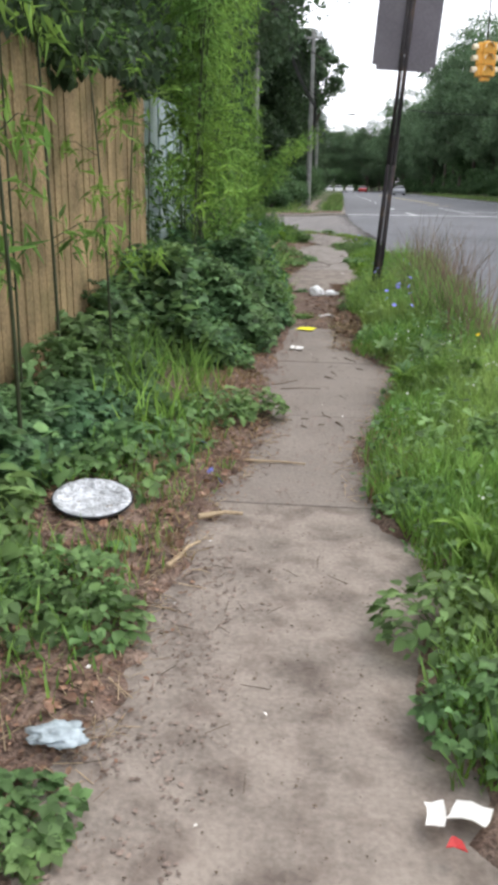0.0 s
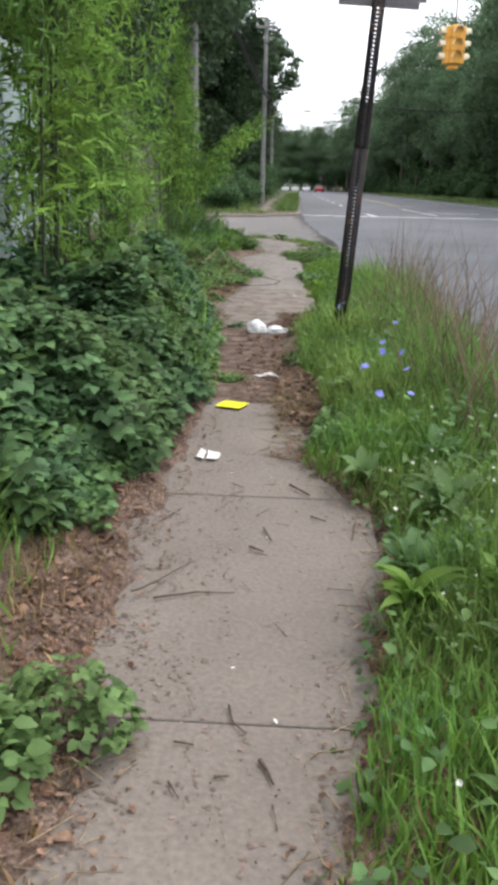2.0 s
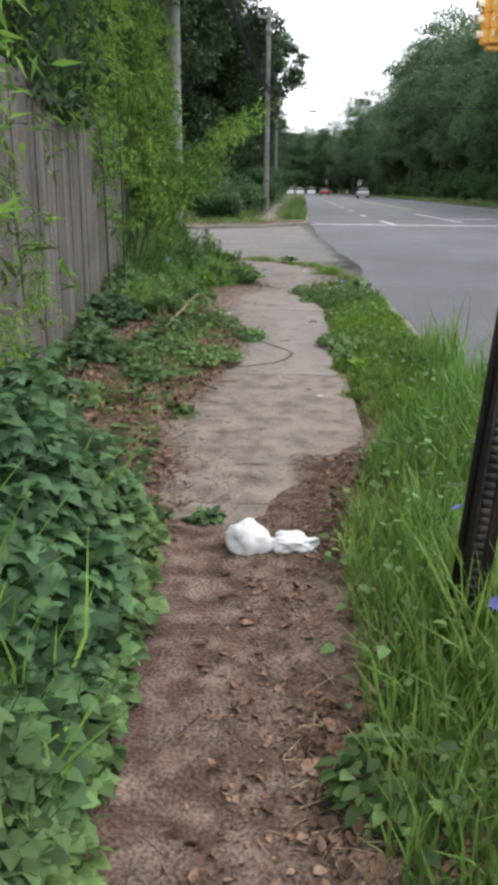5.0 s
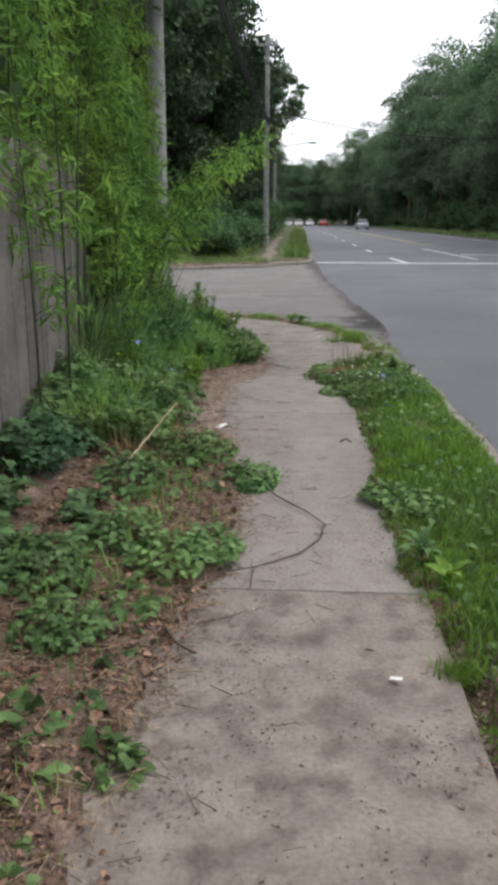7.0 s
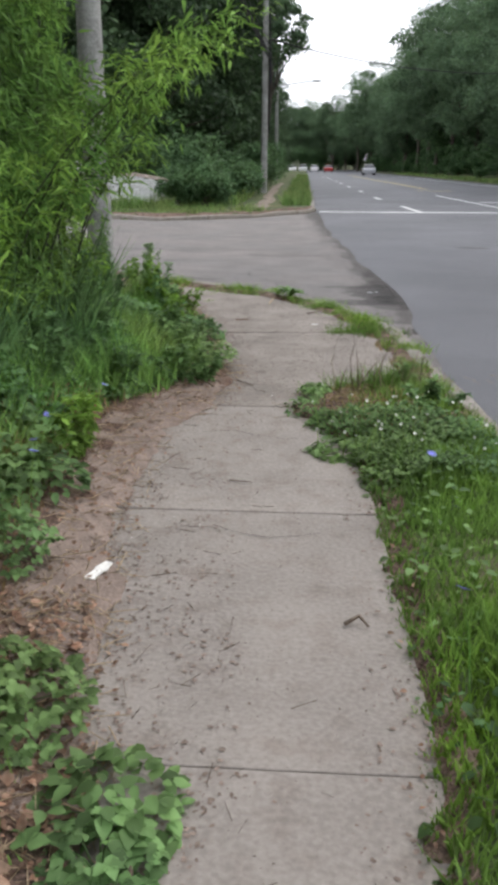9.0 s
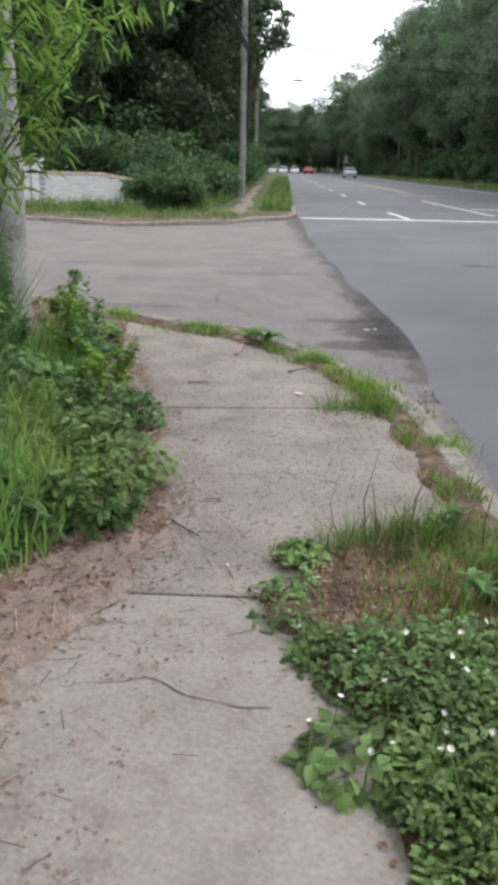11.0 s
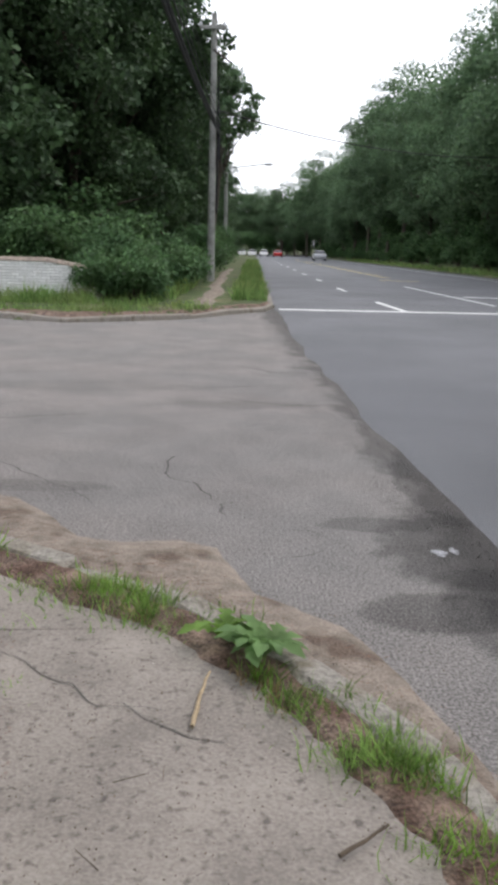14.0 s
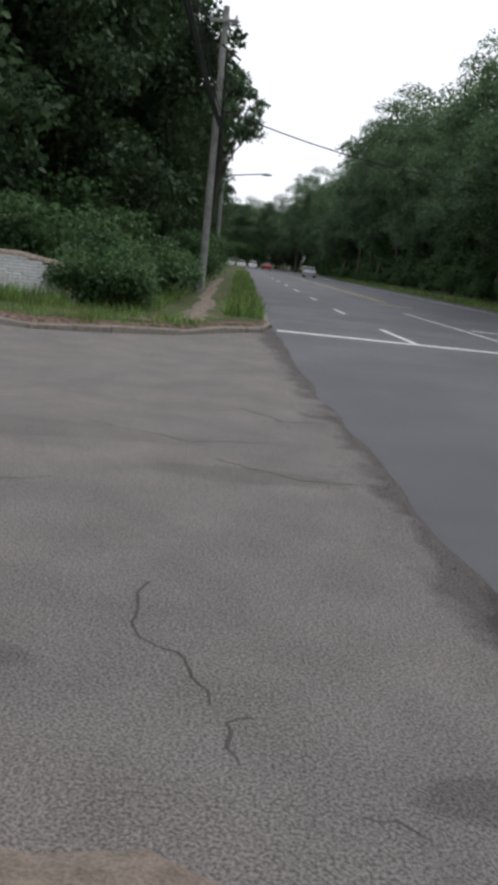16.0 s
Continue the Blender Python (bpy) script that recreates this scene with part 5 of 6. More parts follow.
grass("roadside_grass", [(0.42, 1.4, 13.6, 16.6, 0.24, 0.9, "L"), (0.35, 1.4, 16.4, 19.2, 0.3, 0.9, "L"), (0.05, 0.6, 10.3, 13.4, 0.1, 0.15, "L"), (0.1, 1.1, -1.5, 2.5, 0.14, 0.2, "L"), (0.3, 1.4, 19.0, 20.3, 0.3, 0.6, "L")], 17000, M_GRASS, "green roadside grass in front of the bamboo", 7, 0.012)
grass("dry_grass", [(0.12, 0.85, 16.1, 16.95, 0.04, 1.8, "R"), (0.0, 0.35, 2.0, 6.5, 0.12, 0.4, "R"), (0.02, 0.5, 1.0, 5.0, 0.07, 0.5, "L"), (0.36, 0.8, 13.4, 16.4, 0.13, 1.3, "L"), (0.05, 0.4, 10.2, 10.9, 0.05, 1.0, "R")], 9000, M_DRY, "dry brown grass", 8, 0.01)
grass("seed_stalks", [(0.7, 1.4, 5.0, 11.0, 0.75, 1.0, "R"), (0.62, 1.25, 16.8, 17.0, 0.34, 0.9, "")], 1500, M_STALK, "thin brown seed stalks above the grass", 18, 0.002)
grass("pole_weeds", [(0.85, 1.9, 15.0, 19.6, 0.75, 1.0, "L")], 3600, M_WEED, "tall thin green weeds before the bamboo", 19, 0.012)
far_g = [(-6.6, -5.2, 35.3, 36.0, 0.2, 1.6, ""), (-5.0, -3.9, 34.4, 35.1, 0.18, 1.8, ""), (-3.5, -2.3, 34.2, 34.8, 0.16, 1.6, ""), (-1.5, -0.7, 35.5, 36.3, 0.2, 1.6, ""), (-0.32, 0.62, 39.3, 62, 0.3, 1.0, ""), (-0.45, 0.6, 62, 110, 0.35, 0.5, ""), (-5.5, -1.9, 36.6, 39.2, 0.2, 0.8, ""), (-12, -3.5, 36.9, 38.1, 0.32, 1.6, ""), (-3.5, -1.7, 39, 48, 0.4, 0.5, ""), (-4, -0.3, 34.6, 36.6, 0.14, 0.9, ""), (-12, -4, 36.0, 38.0, 0.16, 0.5, "")]
grass("far_verge_grass", far_g, 24000, M_FARGRASS, "green grass strip across the side street", 9, 0.05)
grass("woods_edge_grass", [(15.0, 17.5, 28, 90, 0.35, 1.0, ""), (15.0, 17.0, 90, 160, 0.4, 0.5, "")], 9000, M_FARGRASS, "unmown grass along the far side of the road", 10, 0.09)


def tuft(x, y, h, n, seed, mat=M_GRASS, spread=0.12):
    g2 = np.random.default_rng(seed)
    p = np.stack([g2.normal(size=n) * spread, g2.normal(size=n) * spread * 0.6, np.zeros(n)], -1)
    hh = h * (0.4 + 0.8 * g2.random(n))
    v, f = scatter(BLADE, p, g2.random(n) * 6.28, g2.normal(size=n) * 0.2, g2.normal(size=n) * 0.3, None, np.stack([0.003 + 0.0035 * g2.random(n), hh * (0.7 + g2.random(n)), hh], -1))
    ob = part_np("grass_tuft", v, f, mat)
    ob.location = (x, y, -0.02)
    return tagged(ob, "tuft of green grass in the joint beside the kerb", "grass tuft", kind="stuff")


k = 0
for x, y, h, n, sp in ((1.06, 18.75, 0.1, 120, 0.1), (0.88, 18.86, 0.12, 130, 0.1), (0.7, 18.8, 0.07, 50, 0.06), (0.95, 19.3, 0.1, 110, 0.1), (0.78, 19.65, 0.1, 90, 0.08), (0.6, 20.0, 0.11, 140, 0.09), (0.45, 20.25, 0.1, 90, 0.08), (-0.05, 20.85, 0.08, 120, 0.12),
                       (-0.3, 21.0, 0.08, 120, 0.14), (-0.6, 21.15, 0.06, 80, 0.12), (-1.2, 21.3, 0.1, 120, 0.2), (-0.75, 20.75, 0.04, 40, 0.08), (-0.55, 20.35, 0.04, 30, 0.05), (1.2, 18.2, 0.09, 120, 0.08), (1.1, 17.05, 0.13, 120, 0.1),
                       (0.72, 16.97, 0.13, 160, 0.08), (0.95, 17.0, 0.2, 220, 0.07), (1.12, 16.8, 0.16, 160, 0.08), (0.5, 16.9, 0.08, 80, 0.06), (0.85, 11.25, 0.08, 160, 0.05), (0.22, 7.0, 0.1, 60, 0.05), (0.6, 6.5, 0.07, 60, 0.05)):
    k += 1
    tuft(x, y, h, int(n * 2.8), 100 + k, M_LAWN if k % 3 else M_GRASS, sp)


def curb_grass(seed, n, mat, label, lo, hi, h):
    g2 = np.random.default_rng(seed)
    pick = g2.integers(0, len(JOINT) - 1, n)
    q = np.array([(p.x, p.y) for p in JOINT])
    d = q[pick + 1] - q[pick]
    d = d / np.linalg.norm(d, axis=1)[:, None]
    o = lo + (hi - lo) * g2.random(n)
    u = g2.random(n) * 0.06
    p = np.stack([q[pick, 0] + d[:, 0] * u - d[:, 1] * o, q[pick, 1] + d[:, 1] * u + d[:, 0] * o, np.full(n, -0.002)], -1)
    keep = vnoise(p[:, 0], p[:, 1], 0.24) + 0.2 * g2.random(n) > 0.7
    p = p[keep]
    k = len(p)
    hh = h * (0.3 + 0.9 * g2.random(k))
    v, f = scatter(BLADE, p, g2.random(k) * 6.28, g2.normal(size=k) * 0.3, g2.normal(size=k) * 0.35, None, np.stack([0.0028 + 0.0035 * g2.random(k), hh * (0.6 + g2.random(k)), hh], -1))
    return tagged(part_np("curb_grass", v, f, mat), label, "grass", kind="stuff")


curb_grass(71, 10000, M_LAWN, "green grass growing from the joint at the kerb", 0.08, 0.26, 0.1)
curb_grass(72, 6000, M_DRY, "dry grass in the joint at the kerb", 0.06, 0.3, 0.05)


def crumbs(name, regions, mat, label, seed, size):
    """Flat soil crumbs that thin out from an edge over the slabs: (x0, x1, y0, y1, count, side)."""
    g2 = np.random.default_rng(seed)
    hexa = (np.array([(math.cos(a), math.sin(a) * 0.7, 0) for a in (0, 0.9, 2.2, 3.1, 4.3, 5.3)] + [(0, 0, 0.08)]), np.array([(i, (i + 1) % 6, 6) for i in range(6)]))
    out = []
    for x0, x1, y0, y1, k, side in regions:
        yy = y0 + (y1 - y0) * g2.random(k)
        d = x0 + (x1 - x0) * g2.random(k) ** (2.2 if side else 1.0)
        xx = left_edge(yy) + d if side == "L" else right_edge(yy) - d if side == "R" else d
        keep = vnoise(xx, yy, 0.16) * 0.6 + vnoise(xx, yy, 0.05) * 0.4 + 0.12 * g2.random(k) > (0.5 if side else 0.6)
        out.append(np.stack([xx, yy, np.full(k, 0.0055)], -1)[keep])
    p = np.concatenate(out)
    k = len(p)
    s = size * (0.2 + g2.random(k) ** 2.5)
    v, f = scatter(hexa, p, g2.random(k) * 6.28, np.zeros(k), np.zeros(k), s)
    return tagged(part_np(name, v, f, mat), label, "soil", kind="stuff")


crumbs("soil_crumbs", [(-0.08, 0.3, -1, 6.4, 9000, "L"), (-0.05, 0.22, 9.2, 13.5, 6000, "L"), (-0.08, 0.38, 13.4, 17.2, 5000, "L"), (-0.05, 0.2, 17.2, 20.7, 5000, "L"), (-0.05, 0.14, 2, 6.4, 2200, "R"), (-0.05, 0.12, 10.2, 16.6, 1800, "R")], M_DUST, "dried soil washed over the pavement's edges", 81, 0.0085)
crumbs("soil_smudges", [(-0.05, 0.75, 9.0, 11.4, 4500, ""), (0.0, 0.75, -1.0, 1.9, 1600, ""), (-0.1, 0.6, 10.6, 16.5, 250, "")], M_TWIG, "dry soil trodden over the pavement", 82, 0.0055)


def rosette(x, y, n, length, seed, mat, label, lift=0.5, wide=1.0, tmpl=SERR):
    g2 = np.random.default_rng(seed)
    yaw = np.arange(n) * 2.4 + g2.normal(size=n) * 0.2
    p = np.zeros((n, 3))
    p[:, 2] = 0.01 + 0.02 * g2.random(n)
    L = length * (0.6 + 0.6 * g2.random(n))
    v, f = scatter(tmpl, p, yaw, lift * (0.3 + 0.9 * g2.random(n)), g2.normal(size=n) * 0.2, None, np.stack([L * 0.85 * wide, L, L * 1.2], -1))
    w = thing("weed_plant", label, "weed", pose(x, y, float(max(0.0, ground_z(np.array([x]), np.array([y]))[0]))), "single weeds beside the pavement")
    v = v.reshape(n, -1, 3)
    for leaf in range(n):
        part_np("leaf", v[leaf], tmpl[1], mat, w, smooth=True)
    return w


WL = "leafy green weed rooted at the pavement's edge"
rosette(0.28, 20.55, 26, 0.17, 1, M_WEED, "large dandelion-like weed growing beside the kerb", 0.6)
rosette(0.15, 20.68, 8, 0.15, 2, M_LAWN, WL)


def leaf_clump(x, y, r, h, n, seed, mat=M_WEED, leaf=0.043):
    g2 = np.random.default_rng(seed)
    a, d = g2.random(n) * 6.28, r * np.sqrt(g2.random(n))
    p = np.stack([d * np.cos(a), d * np.sin(a), h * (1 - (d / r) ** 2 * 0.7) * (0.25 + 0.75 * g2.random(n))], -1)
    v, f = scatter(TRI if seed % 2 else LEAF4, p, a - 1.57 + g2.normal(size=n) * 0.7, g2.normal(size=n) * 0.3 - 0.15, g2.normal(size=n) * 0.3, leaf * (0.6 + 0.8 * g2.random(n)))
    s = [tube([(0, 0, -0.02), tuple(q * np.array([0.6, 0.6, 0.7])), tuple(q)], [0.003, 0.002, 0.001], 3) for q in p[:: max(1, n // 16)]]
    w = thing("leafy_weed", "low leafy green weed spreading over bare soil", "weed", pose(x, y, float(max(-0.01, ground_z(np.array([x]), np.array([y]))[0]))), "low leafy weeds")
    part_np("foliage", v, f, mat, w, smooth=True)
    sv2, sf2 = join(s)
    part_np("stemwork", sv2, sf2, mat, w, stuff=True)
    return w


for i, (x, y, r, h) in enumerate(((0.0, 13.35, 0.17, 0.14), (0.02, 13.2, 0.12, 0.12), (-0.27, 12.0, 0.19, 0.13), (-0.1, 12.15, 0.14, 0.12), (-0.5, 12.2, 0.19, 0.14), (-0.55, 11.3, 0.16, 0.13), (-0.25, 10.7, 0.1, 0.09), (-0.35, 13.6, 0.24, 0.2), (-0.62, 13.0, 0.2, 0.16),
                                  (-0.75, 11.7, 0.22, 0.18), (-0.14, 0.8, 0.15, 0.12), (-0.3, 0.95, 0.2, 0.15), (-0.6, 0.7, 0.22, 0.16), (-0.12, 0.0, 0.15, 0.12), (-0.6, 2.4, 0.18, 0.16), (0.1, 3.3, 0.16, 0.16), (-0.1, 3.1, 0.2, 0.2), (0.92, 1.9, 0.16, 0.15),
                                  (0.9, 0.9, 0.2, 0.2), (1.0, 0.45, 0.2, 0.2), (0.86, 5.55, 0.16, 0.14), (0.86, 5.9, 0.13, 0.12), (0.88, 12.85, 0.16, 0.08), (0.74, 13.0, 0.12, 0.1), (0.1, 9.1, 0.06, 0.05), (0.2, 7.0, 0.06, 0.05), (-0.66, 15.0, 0.2, 0.18), (-0.6, 14.4, 0.18, 0.2), (-0.25, 17.5, 0.2, 0.22), (-0.4, 18.3, 0.2, 0.2),
                                  (0.62, 15.8, 0.16, 0.09), (0.5, 16.85, 0.07, 0.05), (0.72, 7.5, 0.16, 0.14))):
    leaf_clump(x, y, r, h, int(80 + 1200 * r * r * 4), 500 + i)
DOCK = "broad-leaved dock weed leaning over the pavement's edge"
for i, (x, y, n, L) in enumerate(((0.98, 3.85, 20, 0.2), (1.0, 4.1, 18, 0.19), (0.95, 6.3, 20, 0.2), (1.0, 6.6, 19, 0.2), (0.92, 5.0, 14, 0.14), (0.82, 12.15, 14, 0.13), (0.9, 11.9, 12, 0.12), (1.05, 17.02, 14, 0.13), (1.1, 7.2, 18, 0.21), (1.15, 5.6, 18, 0.2), (1.1, 3.0, 15, 0.18), (1.02, 2.6, 16, 0.17), (1.12, 2.1, 16, 0.18), (1.2, 4.6, 18, 0.2), (1.25, 3.5, 16, 0.2), (1.02, 7.0, 18, 0.22), (1.2, 6.6, 18, 0.24), (1.28, 7.6, 18, 0.22), (1.05, 1.4, 14, 0.17), (1.25, 5.2, 16, 0.2))):
    rosette(x, y, n, L, 600 + i, M_LAWN if i % 3 == 0 else M_WEED, DOCK, 0.85, 1.1, LANCE)


def upright_weed(x, y, h, seed, mat=M_WEED, n=70):
    g2 = np.random.default_rng(seed)
    w = thing("tall_weed", "upright leafy weed in the verge", "weed", pose(x, y, float(max(-0.01, ground_z(np.array([x]), np.array([y]))[0]))), "upright weeds")
    stems, ps, yw = [], [], []
    for s in range(5):
        a, r = g2.random() * 6.28, 0.12 * g2.random()
        top = np.array([math.cos(a) * r * 2, math.sin(a) * r * 2, h * (0.7 + 0.4 * g2.random())])
        base = np.array([math.cos(a) * r * 0.4, math.sin(a) * r * 0.4, -0.02])
        stems.append(tube([tuple(base), tuple((base + top) / 2), tuple(top)], [0.004, 0.003, 0.0015], 4))
        u = 0.2 + 0.8 * g2.random(n)
        ps.append(base + (top - base) * u[:, None])
        yw.append(g2.random(n) * 6.28)
    v, f = join(stems)
    part_np("stemwork", v, f, mat, w, stuff=True)
    p, yaw = np.concatenate(ps), np.concatenate(yw)
    m = len(p)
    v, f = scatter((LEAF2[0] * np.array([0.7, 1, 1]), LEAF2[1]), p, yaw, g2.normal(size=m) * 0.4 + 0.1, g2.normal(size=m) * 0.3, 0.03 + 0.04 * g2.random(m))
    part_np("foliage", v, f, mat, w, smooth=True)
    return w


for i, (x, y, h) in enumerate(((-0.45, 18.2, 0.35), (-0.6, 18.6, 0.4), (-0.4, 17.6, 0.32), (-0.75, 19.3, 0.45), (-0.95, 19.7, 0.6), (-1.1, 20.3, 0.7), (-0.85, 20.0, 0.5), (-1.3, 20.9, 0.4), (-0.6, 16.6, 0.4), (-0.8, 17.3, 0.5), (-0.5, 15.4, 0.4), (-0.9, 16.2, 0.6),
                              (-0.3, 17.9, 0.28), (-0.5, 19.0, 0.4), (-1.2, 19.2, 0.7), (-0.25, 16.9, 0.3), (-0.35, 17.2, 0.3), (-0.62, 14.3, 0.35), (-0.15, 17.0, 0.22), (1.2, 3.8, 0.35), (1.3, 2.4, 0.4), (-1.15, 18.2, 0.9), (-1.3, 18.9, 1.0), (-1.35, 19.6, 1.1), (-1.05, 17.6, 0.8), (-1.5, 19.7, 0.9), (-1.0, 16.8, 0.8), (-1.2, 16.2, 0.9), (-1.1, 15.4, 0.8), (1.16, 16.6, 0.2))):
    upright_weed(x - 0.08 if x < 0 else x, y, h * 0.72, 200 + i, M_LAWN if i % 3 == 1 else M_WEED)


def flower(x, y, h, seed, mat, r, label, petals=9, head=0.0):
    g2 = random.Random(seed)
    z = float(max(0.0, ground_z(np.array([x]), np.array([y]))[0]))
    f0 = thing("wildflower", label, "flower", pose(x, y, z, 0, 0, g2.uniform(0, 360)), "wildflowers in the verge")
    tip = Vector((g2.uniform(-1, 1) * 0.06, g2.uniform(-1, 1) * 0.06, h))
    v, f = tube([(0, 0, -0.02), tuple(tip * 0.5 + Vector((0.01, 0, 0))), tuple(tip)], [0.003, 0.002, 0.0015], 4)
    part_np("stem", v, f, M_GRASS, f0)
    yaw = np.arange(petals) * 2 * math.pi / petals
    pv2, pf2 = scatter((LEAF2[0] * np.array([0.7, 1, 1]), LEAF2[1]), np.tile(np.array(tip), (petals, 1)), yaw, np.full(petals, 0.35 + head), np.zeros(petals), np.full(petals, r))
    turn = np.array(Matrix.Rotation(g2.uniform(0.3, 1.2), 3, Vector((g2.uniform(-1, 1), g2.uniform(-1, 1), 0.01)).normalized()))
    pv2 = (pv2 - np.array(tip)) @ turn.T + np.array(tip)
    part_np("blossom", pv2, pf2, mat, f0)
    return f0


gf_ = random.Random(21)
for i in range(15):
    flower(gf_.uniform(0.86, 1.25), gf_.uniform(5.0, 8.4), gf_.uniform(0.34, 0.5), i, M_BLUEF, 0.021, "pale blue chicory flower on a thin stem")
for x, y in ((0.86, 13.75), (0.95, 13.1), (0.9, 14.9), (-0.75, 15.6), (-0.62, 15.0), (-0.55, 14.5), (-0.7, 16.2), (-0.95, 15.3), (0.06, 2.2), (0.02, 2.05), (-0.02, 2.5)):
    flower(x, y, gf_.uniform(0.08, 0.4) if x > 0.5 or x < -0.3 else 0.06, int(y * 10), M_BLUEF, 0.022, "pale blue chicory flower on a thin stem")
for i in range(40):
    flower(gf_.uniform(0.95, 1.6), gf_.uniform(1.0, 5.2), gf_.uniform(0.22, 0.36), 300 + i, M_WHITEF, 0.01, "small white clover flower in the grass", 12, 0.5)
for i in range(34):
    flower(gf_.uniform(0.45, 1.25), gf_.uniform(15.4, 16.35), gf_.uniform(0.1, 0.18), 400 + i, M_WHITEF, 0.013, "small white clover flower in the grass", 12, 0.5)
flower(1.5, 4.35, 0.3, 1, M_YELLOWF, 0.02, "small yellow flower in the grass", 12)


# ---- litter on the ground ----
def flat_piece(name, outline, z, mat, label, category, thick=0.002, curl=0.01, seed=0):
    rough = random.Random(seed)
    full = []
    for (xa, ya), (xb, yb) in zip(outline, outline[1:] + outline[:1]):
        length = math.hypot(xb - xa, yb - ya)
        for u in (0, 0.33, 0.66):
            jitter = 0.0 if name == "paper_sheet" else length * 0.06
            full.append((xa + (xb - xa) * u + rough.uniform(-1, 1) * jitter, ya + (yb - ya) * u + rough.uniform(-1, 1) * jitter))
    outline = full
    bm = bmesh.new()
    cx = sum(p[0] for p in outline) / len(outline)
    cy = sum(p[1] for p in outline) / len(outline)
    ring = [bm.verts.new((x - cx, y - cy, thick + curl * (0.5 + noise.noise((x * 14 + seed, y * 14, seed))))) for x, y in outline]
    mid = bm.verts.new((0, 0, thick + curl * 0.4))
    low = [bm.verts.new((v.co.x, v.co.y, v.co.z - thick)) for v in ring]
    n = len(ring)
    for i in range(n):
        bm.faces.new((ring[i], ring[(i + 1) % n], mid))
        bm.faces.new((low[i], low[(i + 1) % n], ring[(i + 1) % n], ring[i]))
    ob = part(name, bm, mat)
    ob.location = (cx, cy, z)
    return tagged(ob, label, category)


flat_piece("paper_sheet", [(0.17, 6.33), (0.314, 6.275), (0.365, 6.411), (0.22, 6.456)], 0.016, M_YELLOW, "bright yellow paper sheet lying on the pavement", "paper", curl=0.004)
flat_piece("paper_tissue", [(0.165, 5.40), (0.205, 5.36), (0.212, 5.47), (0.185, 5.5)], 0.012, M_PAPER, "crumpled white paper tissue on the pavement", "paper", curl=0.016, seed=2)
flat_piece("paper_tissue", [(0.215, 5.37), (0.275, 5.36), (0.28, 5.46), (0.222, 5.48)], 0.012, M_PAPER, "crumpled white paper tissue on the pavement", "paper", curl=0.016, seed=5)
flat_piece("wood_chip", [(-0.30, 14.34), (-0.262, 14.33), (-0.225, 14.45), (-0.255, 14.46)], 0.045, M_PAPER, "small pale wood chip on bare soil", "wood chip", 0.006)
flat_piece("paper_scrap", [(0.36, 7.08), (0.5, 7.05), (0.53, 7.1), (0.43, 7.13)], 0.022, M_PAPER, "torn pale paper scrap on the dirt path", "paper", curl=0.03, seed=8)
flat_piece("paper_scrap", [(0.585, 11.18), (0.625, 11.175), (0.63, 11.195), (0.59, 11.2)], 0.012, M_PAPER, "torn pale paper scrap on the pavement", "paper", seed=9)
flat_piece("paper_scrap", [(0.485, 19.1), (0.525, 19.05), (0.54, 19.075), (0.5, 19.12)], 0.012, M_PAPER, "torn pale paper scrap on the pavement", "paper", seed=10)
flat_piece("paper_scrap", [(0.82, 0.12), (0.9, 0.09), (0.93, 0.15), (0.85, 0.18)], 0.025, M_PAPER, "torn white paper wrapper in the weeds", "paper", curl=0.02, seed=11)
flat_piece("paper_scrap", [(0.775, 0.09), (0.815, 0.08), (0.82, 0.16), (0.78, 0.16)], 0.025, M_PAPER, "torn white paper wrapper in the weeds", "paper", curl=0.02, seed=13)
flat_piece("paper_scrap", [(0.81, 0.02), (0.85, 0.01), (0.845, 0.04), (0.82, 0.045)], 0.025, M_RED, "torn red printed wrapper in the weeds", "paper", curl=0.03, seed=14)
flat_piece("paper_scrap", [(1.45, 4.2), (1.56, 4.18), (1.58, 4.28), (1.48, 4.3)], 0.16, M_PAPER, "cream paper scrap caught in the grass", "paper", curl=0.04, seed=15)
flat_piece("paper_scrap", [(-0.98, 10.2), (-0.8, 10.15), (-0.74, 10.28), (-0.95, 10.32)], 0.14, M_PAPER, "white paper scrap lying among weeds", "paper", curl=0.05, seed=16)
flat_piece("paper_scrap", [(-0.28, 8.95), (-0.25, 8.85), (-0.22, 8.86), (-0.24, 8.97)], 0.03, M_PAPER, "small white paper scrap on the soil", "paper", curl=0.03, seed=17)


def lump(name, at, size, mat, label, category, seed, rough=0.35):
    bm = bmesh.new()
    bmesh.ops.create_icosphere(bm, subdivisions=4, radius=1.0)
    for v in bm.verts:
        r = 1 + rough * noise.noise(v.co * 1.8 + Vector((seed, 0, 0))) + 0.5 * rough * noise.noise(v.co * 5 + Vector((0, seed, 0)))
        v.co = Vector((v.co.x * size[0] * r, v.co.y * size[1] * r, max(v.co.z, -0.45) * size[2] * r))
    ob = part(name, bm, mat)
    for p in ob.data.polygons:
        p.use_smooth = True
    ob.location = at
    return tagged(ob, label, category)


